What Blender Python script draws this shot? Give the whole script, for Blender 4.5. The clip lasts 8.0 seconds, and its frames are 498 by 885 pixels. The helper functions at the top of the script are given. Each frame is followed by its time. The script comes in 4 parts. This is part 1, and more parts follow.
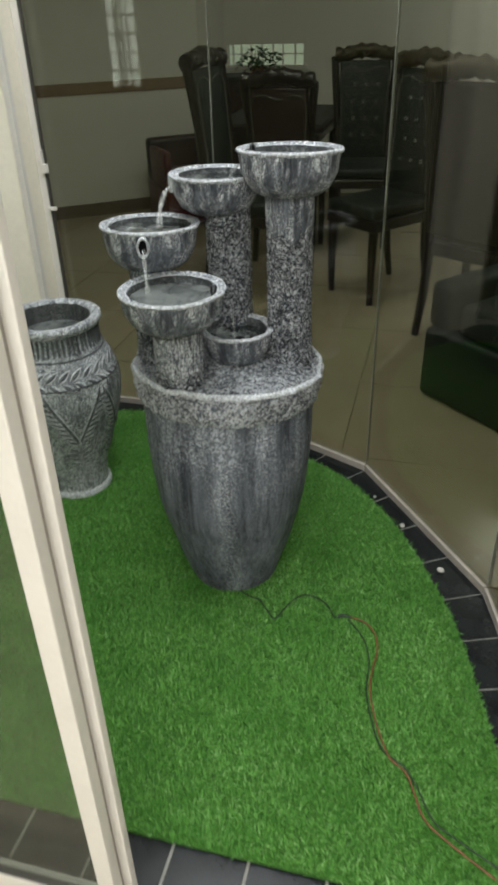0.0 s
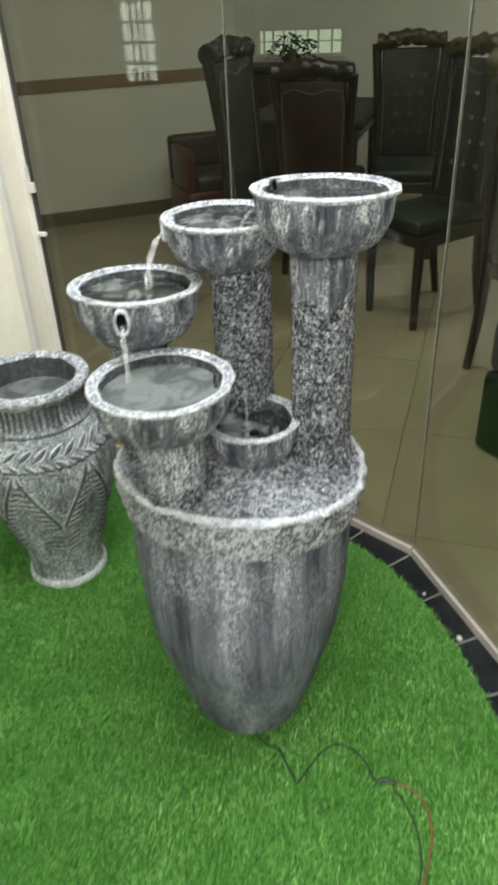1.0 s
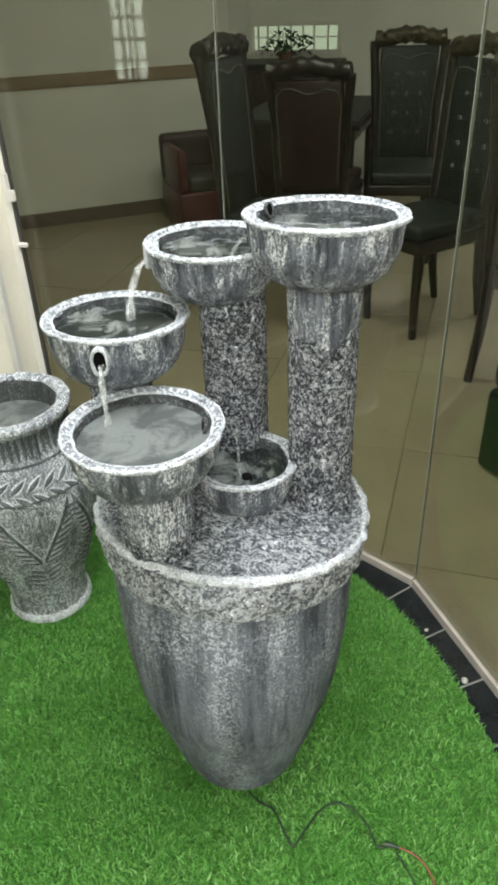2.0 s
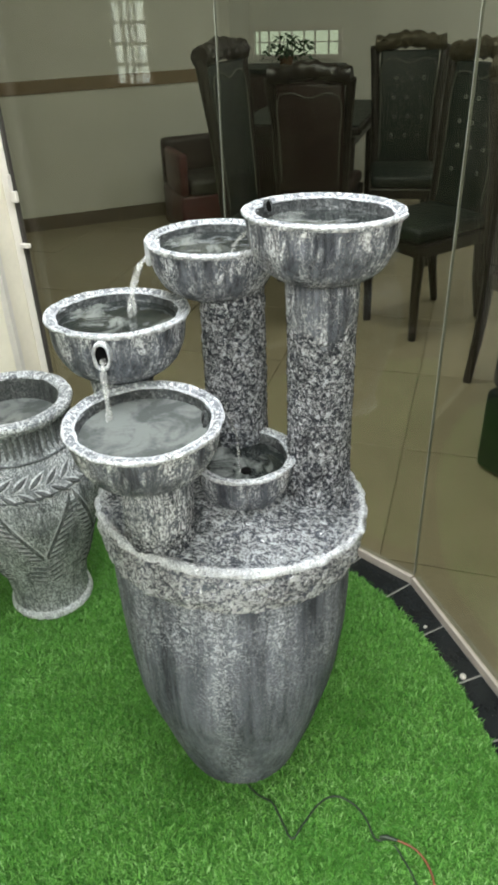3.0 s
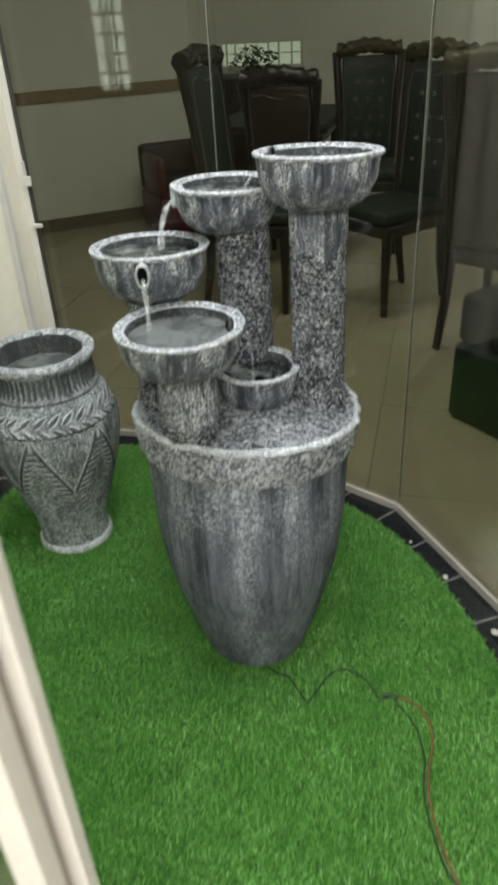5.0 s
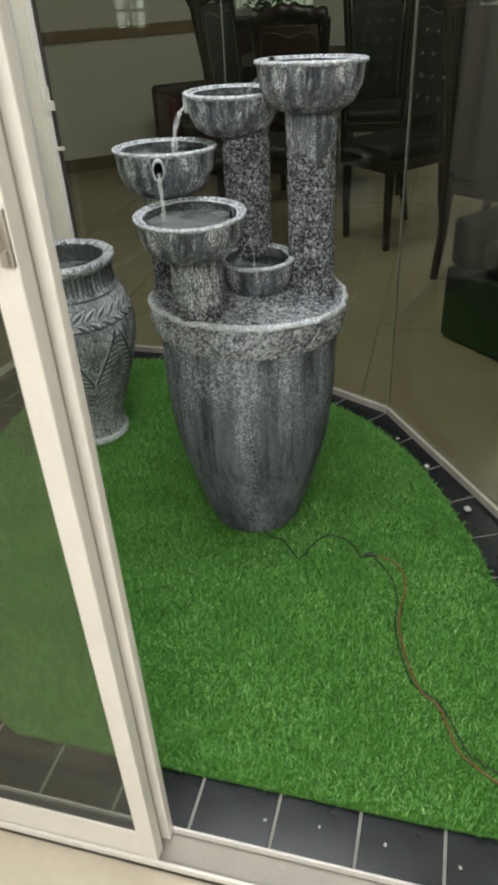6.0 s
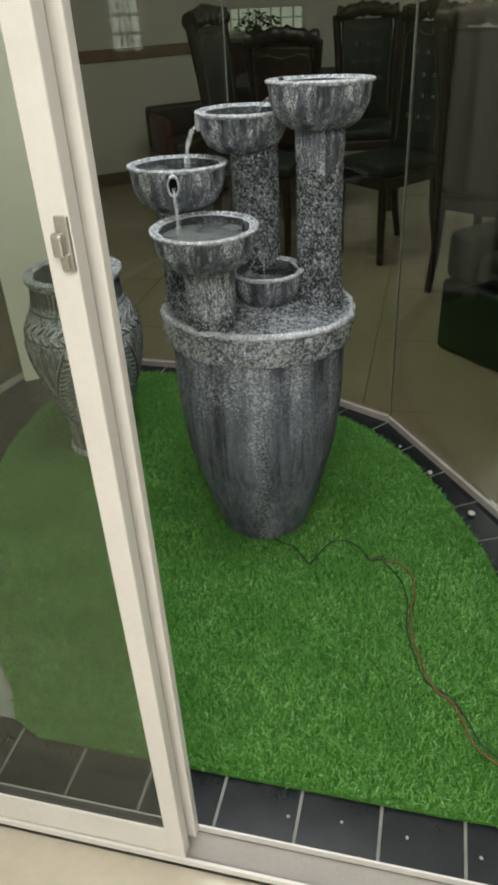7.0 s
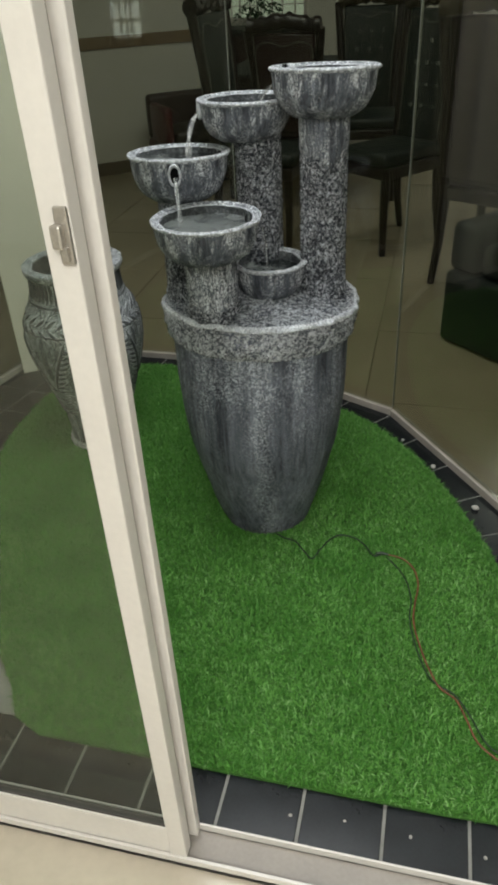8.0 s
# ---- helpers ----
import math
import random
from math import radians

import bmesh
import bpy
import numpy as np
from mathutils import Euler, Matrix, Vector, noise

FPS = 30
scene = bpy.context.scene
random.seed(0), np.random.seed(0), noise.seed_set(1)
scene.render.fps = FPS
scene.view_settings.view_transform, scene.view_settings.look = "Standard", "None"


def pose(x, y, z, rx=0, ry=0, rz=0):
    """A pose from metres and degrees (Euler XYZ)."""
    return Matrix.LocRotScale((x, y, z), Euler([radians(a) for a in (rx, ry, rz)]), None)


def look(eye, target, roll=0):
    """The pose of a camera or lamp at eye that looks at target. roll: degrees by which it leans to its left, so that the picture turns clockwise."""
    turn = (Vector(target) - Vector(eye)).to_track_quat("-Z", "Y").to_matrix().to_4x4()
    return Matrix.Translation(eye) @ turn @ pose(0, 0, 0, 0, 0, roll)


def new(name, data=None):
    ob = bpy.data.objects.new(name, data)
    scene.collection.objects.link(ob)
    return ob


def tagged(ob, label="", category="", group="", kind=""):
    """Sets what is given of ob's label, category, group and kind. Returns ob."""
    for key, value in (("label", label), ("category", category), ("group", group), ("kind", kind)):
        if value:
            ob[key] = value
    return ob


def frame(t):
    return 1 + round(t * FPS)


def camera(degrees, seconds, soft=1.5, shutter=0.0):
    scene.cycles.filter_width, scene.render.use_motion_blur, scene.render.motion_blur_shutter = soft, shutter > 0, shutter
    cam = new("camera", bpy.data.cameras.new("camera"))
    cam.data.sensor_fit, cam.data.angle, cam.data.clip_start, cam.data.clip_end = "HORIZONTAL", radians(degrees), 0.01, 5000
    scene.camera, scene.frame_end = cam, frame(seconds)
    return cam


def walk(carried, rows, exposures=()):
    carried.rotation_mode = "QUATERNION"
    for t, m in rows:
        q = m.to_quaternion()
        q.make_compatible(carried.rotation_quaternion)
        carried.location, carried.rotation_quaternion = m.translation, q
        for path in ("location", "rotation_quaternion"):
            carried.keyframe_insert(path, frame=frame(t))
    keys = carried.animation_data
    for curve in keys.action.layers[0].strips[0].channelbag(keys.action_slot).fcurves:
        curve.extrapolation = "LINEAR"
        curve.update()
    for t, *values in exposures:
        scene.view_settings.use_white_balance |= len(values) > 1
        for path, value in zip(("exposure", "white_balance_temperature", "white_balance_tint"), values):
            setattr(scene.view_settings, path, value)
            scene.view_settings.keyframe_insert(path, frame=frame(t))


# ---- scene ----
cam = camera(38.0, 8.0, 3.3, 0.5)
PATH = [
    (0, (0.264, 0.215, 1.423), (-0.184, 1.861, 0.379), -1.7),
    (0.5, (0.18, 0.393, 1.424), (-0.219, 2.056, 0.387), -2.7),
    (1, (0.161, 0.709, 1.416), (-0.365, 2.315, 0.346), -2.6),
    (1.5, (0.136, 0.821, 1.431), (-0.368, 2.437, 0.367), -2.2),
    (2, (0.123, 0.845, 1.426), (-0.384, 2.447, 0.343), -2.2),
    (3.5, (0.137, 0.811, 1.418), (-0.378, 2.421, 0.349), -2.2),
    (4, (0.142, 0.795, 1.414), (-0.383, 2.399, 0.34), -2.1),
    (4.2, (0.159, 0.772, 1.418), (-0.378, 2.406, 0.397), -3.0),
    (5.3, (0.134, 0.382, 1.354), (-0.296, 2.024, 0.295), -3.2),
    (5.5, (0.16, 0.327, 1.343), (-0.297, 1.927, 0.233), -3.0),
    (6, (0.232, 0.21, 1.335), (-0.234, 1.798, 0.213), -3.3),
    (6.5, (0.2, 0.16, 1.341), (-0.264, 1.773, 0.254), -3.6),
    (7, (0.187, 0.149, 1.34), (-0.251, 1.771, 0.256), -3.3),
    (7.5, (0.183, 0.159, 1.338), (-0.246, 1.775, 0.239), -3.0),
    (8, (0.176, 0.17, 1.335), (-0.259, 1.779, 0.229), -3.2),
]
walk(cam, [(t, look(eye, target, roll)) for t, eye, target, roll in PATH],
     [(0.0, 0.1), (0.6, 0.42), (1.0, 0.82), (1.5, 0.92), (2.0, 0.90), (4.0, 0.84), (5.4, 0.2), (6.5, 0.0), (7.2, -0.15), (8.0, -0.17)])

# ---- world and light ----
world = bpy.data.worlds.new("world")
scene.world = world
world.use_nodes = True
wnt = world.node_tree
sky = wnt.nodes.new("ShaderNodeTexSky")
sky.sky_type, sky.sun_disc, sky.sun_elevation, sky.sun_rotation = "NISHITA", False, radians(35), radians(200)
wnt.links.new(sky.outputs[0], wnt.nodes["Background"].inputs[0])
wnt.nodes["Background"].inputs[1].default_value = 0.08


def ceiling_glow(name, x, y, z, sx, sy, watts, colour):
    data = bpy.data.lights.new(name, "AREA")
    data.shape, data.size, data.size_y, data.energy, data.color = "RECTANGLE", sx, sy, watts, colour
    ob = new(name, data)
    ob.matrix_world = pose(x, y, z)
    return ob


ceiling_glow("hall_panel_light", 0.5, -1.1, 2.66, 1.6, 1.6, 92, (0.97, 0.985, 0.94))
ceiling_glow("bay_panel_light", -0.2, 1.6, 2.66, 1.0, 1.0, 36, (0.97, 1.0, 1.02))
ceiling_glow("dining_panel_light", -0.6, 3.7, 2.66, 1.0, 1.0, 14, (0.95, 1.0, 0.92))
# added fill with no fixture behind it; lifts the far right wall
ceiling_glow("dining_corner_fill", 1.2, 5.4, 2.66, 0.6, 0.6, 12, (0.95, 1.0, 0.97))

# ---- materials ----
class Nodes:
    """A small builder of procedural materials in object space."""

    def __init__(self, name):
        self.mat = bpy.data.materials.new(name)
        self.mat.use_nodes = True
        self.nt = self.mat.node_tree
        self.bsdf = self.nt.nodes["Principled BSDF"]
        self.coord = self.nt.nodes.new("ShaderNodeTexCoord").outputs["Object"]

    def put(self, kind, **inputs):
        n = self.nt.nodes.new(kind)
        for k, v in inputs.items():
            self.set(n.inputs[k.replace("_", " ")], v)
        return n

    def set(self, socket, v):
        if isinstance(v, bpy.types.NodeSocket):
            self.nt.links.new(v, socket)
        else:
            socket.default_value = v

    def scaled(self, sx, sy, sz):
        n = self.put("ShaderNodeMapping", Vector=self.coord)
        n.inputs["Scale"].default_value = (sx, sy, sz)
        return n.outputs[0]

    def noise(self, scale, detail=4.0, rough=0.55, vec=None):
        return self.put("ShaderNodeTexNoise", Vector=vec or self.coord, Scale=scale, Detail=detail, Roughness=rough).outputs["Fac"]

    def wavy(self, vec, detail, rough, distortion):
        return self.put("ShaderNodeTexNoise", Vector=vec, Scale=1.0, Detail=detail, Roughness=rough, Distortion=distortion).outputs["Fac"]

    def ramp(self, fac, lo, hi, a=0.0, b=1.0):
        n = self.nt.nodes.new("ShaderNodeMapRange")
        for k, v in zip(("Value", "From Min", "From Max", "To Min", "To Max"), (fac, lo, hi, a, b)):
            self.set(n.inputs[k], v)
        return n.outputs[0]

    def math(self, op, a, b=0.5):
        n = self.nt.nodes.new("ShaderNodeMath")
        n.operation = op
        self.set(n.inputs[0], a)
        self.set(n.inputs[1], b)
        return n.outputs[0]

    def mix(self, fac, a, b):
        n = self.nt.nodes.new("ShaderNodeMix")
        n.data_type = "RGBA"
        for i, v in ((0, fac), (6, a), (7, b)):
            self.set(n.inputs[i], v if isinstance(v, (bpy.types.NodeSocket, float, int)) else (*v, 1.0))
        return n.outputs[2]

    def bump(self, height, strength, distance):
        self.set(self.bsdf.inputs["Normal"], self.put("ShaderNodeBump", Height=height, Strength=strength, Distance=distance).outputs[0])

    def end(self, colour, rough=0.5, metal=0.0, spec=0.5):
        self.set(self.bsdf.inputs["Base Color"], colour if isinstance(colour, bpy.types.NodeSocket) else (*colour, 1.0))
        self.set(self.bsdf.inputs["Roughness"], rough)
        self.bsdf.inputs["Metallic"].default_value = metal
        self.bsdf.inputs["Specular IOR Level"].default_value = spec
        return self.mat


def threads(n, vec, width, distortion=1.0, detail=3):
    """Thin soft-edged wandering ridges, as a dry brush leaves them."""
    f = n.wavy(vec, detail, 0.6, distortion)
    return n.ramp(n.math("ABSOLUTE", n.math("SUBTRACT", f, 0.5)), width, 0.0)


def brushed_stone(name, dark, mid, light, streak, fleck, stretch, share, relief, gain=1.0, strip=0.0):
    """Dark cast stone: soft upright brush streaks, and white paint dragged thinly over its fine ridges."""
    n = Nodes(name)
    tall = n.noise(1.0, 4, 0.6, n.scaled(streak, streak, streak * 0.06))
    thin = n.noise(1.0, 3, 0.6, n.scaled(streak * 5, streak * 5, streak * 0.35))
    patch = n.noise(1.0, 4, 0.65, n.scaled(15, 15, 8))
    drag = threads(n, n.scaled(fleck, fleck, fleck * stretch), 0.052, 0.7)
    fine = threads(n, n.scaled(fleck * 1.9, fleck * 1.9, fleck * 1.9 * (stretch + 0.25)), 0.055, 0.5)
    grit = n.wavy(n.scaled(fleck * 2.6, fleck * 2.6, fleck * 2.2), 3, 0.65, 0.5)
    soft = n.ramp(n.math("ADD", n.math("MULTIPLY", tall, 0.5), n.math("MULTIPLY", thin, 0.5)), 0.38, 0.64)
    worn = n.math("ADD", n.math("MULTIPLY", patch, 0.6), n.math("MULTIPLY", tall, 0.4))
    cover = n.ramp(worn, 0.42, 0.62, share[0], share[1])
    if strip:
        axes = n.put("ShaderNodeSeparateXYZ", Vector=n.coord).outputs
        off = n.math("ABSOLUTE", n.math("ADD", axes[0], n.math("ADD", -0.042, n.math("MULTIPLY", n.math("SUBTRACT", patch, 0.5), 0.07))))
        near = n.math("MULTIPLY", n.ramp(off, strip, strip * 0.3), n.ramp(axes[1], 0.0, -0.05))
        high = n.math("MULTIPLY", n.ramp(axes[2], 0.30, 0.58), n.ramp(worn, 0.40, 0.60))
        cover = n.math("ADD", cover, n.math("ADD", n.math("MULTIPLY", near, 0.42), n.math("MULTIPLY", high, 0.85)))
    both = n.math("MAXIMUM", n.math("MULTIPLY", drag, n.ramp(grit, 0.40, 0.52, 0.15, 1.0)), n.math("MULTIPLY", fine, n.ramp(grit, 0.44, 0.56, 0.0, 0.9)))
    caught = n.math("MINIMUM", n.math("MULTIPLY", n.math("POWER", both, 1.1), n.math("MULTIPLY", cover, gain)), 0.95)
    n.bump(n.math("ADD", n.math("MULTIPLY", both, 0.5), n.math("ADD", n.math("MULTIPLY", grit, 0.5), n.math("MULTIPLY", thin, 0.3))), 0.8, relief)
    return n.end(n.mix(caught, n.mix(soft, dark, mid), light), n.ramp(grit, 0.3, 0.7, 0.42, 0.72), 0.0, 0.4)


def rough_stone(name, dark, light, gain, cell, relief, upright=1.0, flow=1.0, width=0.075):
    """Stippled stone: short soft worms of white paint on its ridges, dark in its pits."""
    n = Nodes(name)
    a = threads(n, n.scaled(cell * flow, cell, cell * upright), width, 1.3)
    b = n.wavy(n.scaled(cell * 1.5, cell * 1.5, cell * 1.4), 3, 0.6, 0.8)
    e = n.wavy(n.scaled(cell * 2.8, cell * 2.8, cell * 2.6), 2, 0.6, 0.4)
    c = n.noise(19.0, 4, 0.6)
    knob = n.ramp(b, 0.52, 0.70)
    mask = n.math("MAXIMUM", n.math("MULTIPLY", a, n.ramp(b, 0.36, 0.58, 0.05, 1.0)), knob)
    mask = n.math("MULTIPLY", n.math("MULTIPLY", mask, n.ramp(e, 0.32, 0.56, 0.35, 1.0)), n.ramp(c, 0.34, 0.62, 0.45, 1.1))
    mask = n.math("MINIMUM", n.math("MULTIPLY", mask, gain), 1.0)
    n.bump(n.math("ADD", n.math("MULTIPLY", a, 0.5), n.math("ADD", b, n.math("MULTIPLY", e, 0.3))), 1.0, relief)
    return n.end(n.mix(mask, n.mix(n.ramp(c, 0.35, 0.65), dark, tuple(v * 2.6 for v in dark)), light), 0.58, 0.0, 0.4)


def plain(name, colour, rough, vary=0.12, scale=6.0, bump=0.0, metal=0.0, spec=0.5):
    n = Nodes(name)
    f = n.math("ADD", n.math("MULTIPLY", n.noise(scale, 4), 0.6), n.math("MULTIPLY", n.noise(scale * 11, 3), 0.4))
    lo, hi = tuple(c * (1 - vary) for c in colour), tuple(min(1, c * (1 + vary)) for c in colour)
    if bump:
        n.bump(f, 0.4, bump)
    return n.end(n.mix(n.ramp(f, 0.35, 0.65), lo, hi), n.ramp(f, 0.3, 0.7, max(0.02, rough * 0.85), min(1, rough * 1.15)), metal, spec)


def window_glass(name, tint, gloss=1.0):
    n = Nodes(name)
    clear = n.nt.nodes.new("ShaderNodeBsdfTransparent")
    clear.inputs[0].default_value = (*tint, 1)
    shine = n.nt.nodes.new("ShaderNodeBsdfGlossy")
    shine.inputs["Roughness"].default_value = 0.015
    shine.inputs["Color"].default_value = (gloss, gloss, gloss, 1)
    facing = n.put("ShaderNodeLayerWeight", Blend=0.5).outputs["Facing"]
    shiny = n.ramp(n.math("POWER", facing, 5.0), 0.0, 1.0, 0.050, 0.5)
    blend = n.nt.nodes.new("ShaderNodeMixShader")
    for s, v in zip(blend.inputs, (shiny, clear.outputs[0], shine.outputs[0])):
        n.nt.links.new(v, s)
    n.nt.links.new(blend.outputs[0], n.nt.nodes["Material Output"].inputs[0])
    return n.mat


def grass_material():
    n = Nodes("artificial_turf")
    rand = n.nt.nodes.new("ShaderNodeNewGeometry").outputs["Random Per Island"]
    patch = n.noise(5.0, 4, 0.6)
    col = n.mix(n.ramp(rand, 0.0, 0.8), (0.030, 0.125, 0.014), (0.135, 0.345, 0.066))
    col = n.mix(n.ramp(rand, 0.84, 1.0, 0.0, 0.9), col, (0.30, 0.52, 0.20))
    col = n.mix(n.ramp(patch, 0.38, 0.64, 0.0, 0.55), col, (0.040, 0.165, 0.016))
    return n.end(col, 0.55, 0.0, 0.25)


def water_material(name, colour, foam, share, ripple, rough):
    n = Nodes(name)
    n.bump(n.noise(ripple, 3, 0.5), 0.3, 0.004)
    cloud = n.ramp(n.math("ADD", n.wavy(n.scaled(15, 15, 15), 4, 0.55, 0.8), n.math("MULTIPLY", n.noise(170, 3, 0.6), 0.14)), 0.56 - share, 0.72 - share)
    return n.end(n.mix(cloud, colour, foam), rough, 0.0, 0.7)


M = {
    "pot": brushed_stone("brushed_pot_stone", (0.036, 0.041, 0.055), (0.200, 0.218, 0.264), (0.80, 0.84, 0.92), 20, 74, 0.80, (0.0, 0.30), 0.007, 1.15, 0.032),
    "bowl": brushed_stone("brushed_bowl_stone", (0.028, 0.033, 0.043), (0.185, 0.204, 0.244), (0.92, 0.95, 0.99), 30, 92, 0.26, (0.02, 2.2), 0.006, 1.0),
    "vase": brushed_stone("brushed_vase_stone", (0.050, 0.058, 0.063), (0.25, 0.276, 0.293), (0.86, 0.90, 0.94), 30, 105, 0.30, (0.4, 2.2), 0.005, 1.0),
    "rim": brushed_stone("white_brushed_rim", (0.30, 0.32, 0.35), (0.70, 0.73, 0.78), (0.92, 0.95, 0.98), 40, 70, 0.9, (1.0, 2.4), 0.008, 1.1),
    "lip": brushed_stone("worn_lip_stone", (0.085, 0.094, 0.112), (0.34, 0.365, 0.40), (0.92, 0.95, 0.98), 40, 62, 0.9, (0.9, 2.2), 0.006, 1.0),
    "wet": brushed_stone("wet_dark_stone", (0.020, 0.023, 0.023), (0.06, 0.066, 0.064), (0.40, 0.42, 0.41), 50, 110, 0.5, (0.1, 0.7), 0.003, 0.8),
    "band": rough_stone("rough_band_stone", (0.075, 0.084, 0.104), (0.94, 0.96, 0.99), 3.0, 78, 0.018, 1.3, 1.0, 0.10),
    "top": rough_stone("rough_top_stone", (0.055, 0.062, 0.076), (0.88, 0.92, 0.96), 2.3, 84, 0.016, 1.0, 0.55, 0.085),
    "column": rough_stone("knobbly_column_stone", (0.016, 0.019, 0.026), (0.92, 0.95, 1.0), 1.9, 96, 0.013, 0.85, 1.0, 0.06),
    "leaf": brushed_stone("carved_leaf_stone", (0.026, 0.030, 0.032), (0.10, 0.11, 0.116), (0.70, 0.74, 0.75), 60, 150, 0.5, (0.1, 0.6), 0.002, 0.8),
    "cup": rough_stone("wet_cup_stone", (0.018, 0.021, 0.022), (0.42, 0.44, 0.44), 0.6, 80, 0.004),
    "hole": plain("dark_hole", (0.003, 0.003, 0.003), 0.9, spec=0.1),
    "water": water_material("dark_water", (0.018, 0.022, 0.021), (0.20, 0.215, 0.205), -0.015, 30, 0.05),
    "milky": water_material("foamy_water", (0.075, 0.083, 0.081), (0.155, 0.168, 0.163), 0.08, 70, 0.14),
    "turf": grass_material(),
    "turf_base": plain("turf_backing", (0.05, 0.16, 0.02), 0.9, 0.3, 40, 0.004),
    "tile": plain("black_slate_tile", (0.010, 0.012, 0.013), 0.22, 0.35, 14, 0.0008, 0.0, 0.3),
    "grout": plain("pale_grout", (0.26, 0.255, 0.23), 0.9, 0.2, 30),
    "hall_floor": plain("cream_floor_tile", (0.52, 0.46, 0.37), 0.25, 0.07, 4),
    "floor_tile": plain("beige_floor_tile", (0.36, 0.31, 0.22), 0.22, 0.10, 5),
    "aluminium": plain("cream_coated_aluminium", (0.69, 0.655, 0.615), 0.38, 0.05, 8),
    "gasket": plain("dark_gasket", (0.05, 0.045, 0.04), 0.6),
    "groove": plain("shadow_grey_channel", (0.30, 0.27, 0.24), 0.5, 0.1, 12),
    "wall": plain("white_wall_paint", (0.72, 0.71, 0.66), 0.7, 0.05, 3, 0.0006),
    "ceiling": plain("white_ceiling_paint", (0.8, 0.79, 0.76), 0.8, 0.03, 3),
    "dado": plain("brown_dado_strip", (0.24, 0.17, 0.10), 0.45, 0.15, 12),
    "skirting": plain("brown_skirting_tile", (0.13, 0.10, 0.07), 0.3, 0.15, 12),
    "pillar": plain("cream_pillar_paint", (0.78, 0.73, 0.62), 0.6, 0.05, 5, 0.0005),
    "kerb": plain("tan_floor_channel", (0.37, 0.335, 0.295), 0.45, 0.15, 25),
    "wood": plain("dark_mahogany", (0.013, 0.0085, 0.007), 0.35, 0.4, 30, 0.0006),
    "maroon": plain("dark_maroon_leather", (0.022, 0.008, 0.008), 0.4, 0.3, 30, 0.001),
    "green": plain("bottle_green_leather", (0.004, 0.011, 0.009), 0.55, 0.25, 30, 0.001),
    "gilt": plain("worn_gilt_carving", (0.06, 0.048, 0.026), 0.35, 0.5, 60, 0.003, 0.4),
    "piping": plain("pale_piping", (0.12, 0.12, 0.105), 0.4),
    "edge": plain("polished_glass_edge", (0.32, 0.34, 0.31), 0.2),
    "bed": plain("dining_grout", (0.32, 0.275, 0.195), 0.8, 0.1, 20),
    "stud": plain("glass_stud", (0.50, 0.50, 0.48), 0.2),
    "red": plain("dark_red_leather", (0.075, 0.006, 0.010), 0.35, 0.2, 20, 0.001),
    "cable_dark": plain("dark_green_cable", (0.012, 0.03, 0.012), 0.5),
    "cable_red": plain("rust_red_cable", (0.16, 0.06, 0.025), 0.5, 0.3, 60),
    "steel": plain("satin_steel", (0.50, 0.47, 0.43), 0.3, 0.15, 30, 0.0, 0.8),
    "pebble": plain("white_pebble", (0.48, 0.46, 0.42), 0.6, 0.2, 60),
    "leafy": plain("plant_leaf", (0.03, 0.08, 0.03), 0.5, 0.3, 30),
    "clay": plain("brown_clay", (0.18, 0.09, 0.05), 0.7),
    "pane": window_glass("bronze_tinted_glass", (0.76, 0.765, 0.71)),
    "clear": window_glass("clear_door_glass", (0.93, 0.95, 0.92), 0.55),
}


def stream_material():
    n = Nodes("falling_water")
    clear = n.nt.nodes.new("ShaderNodeBsdfTransparent")
    blend = n.nt.nodes.new("ShaderNodeMixShader")
    n.end((0.75, 0.77, 0.76), 0.08, 0.0, 0.8)
    for s, v in zip(blend.inputs, (n.ramp(n.noise(60, 2, 0.5, n.scaled(3, 3, 0.5)), 0.35, 0.7, 0.05, 0.38), clear.outputs[0], n.bsdf.outputs[0])):
        n.set(s, v)
    n.nt.links.new(blend.outputs[0], n.nt.nodes["Material Output"].inputs[0])
    return n.mat


M["stream"] = stream_material()


def glow_material(name, colour, strength):
    n = Nodes(name)
    n.bsdf.inputs["Emission Color"].default_value = (*colour, 1)
    n.bsdf.inputs["Emission Strength"].default_value = strength
    return n.end(colour, 0.5)


M["daylight"] = glow_material("daylit_outdoors", (0.75, 0.85, 0.70), 0.36)
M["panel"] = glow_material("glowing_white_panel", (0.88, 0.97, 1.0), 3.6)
M["lamp"] = glow_material("lit_lamp_lens", (1.0, 0.98, 0.92), 25)

# ---- mesh helpers: each returns (vertices, faces) ----
def box(x0, x1, y0, y1, z0, z1, b=0.0):
    if b <= 0:
        v = [(x, y, z) for z in (z0, z1) for y in (y0, y1) for x in (x0, x1)]
        return v, [(0, 2, 3, 1), (4, 5, 7, 6), (0, 1, 5, 4), (2, 6, 7, 3), (0, 4, 6, 2), (1, 3, 7, 5)]
    bm = bmesh.new()
    v, f = box(x0, x1, y0, y1, z0, z1)
    vs = [bm.verts.new(p) for p in v]
    for q in f:
        bm.faces.new([vs[i] for i in q])
    bmesh.ops.bevel(bm, geom=bm.edges[:], offset=b, segments=2, affect="EDGES", profile=0.5)
    bm.verts.index_update()
    out = [tuple(p.co) for p in bm.verts], [tuple(p.index for p in q.verts) for q in bm.faces]
    bm.free()
    return out


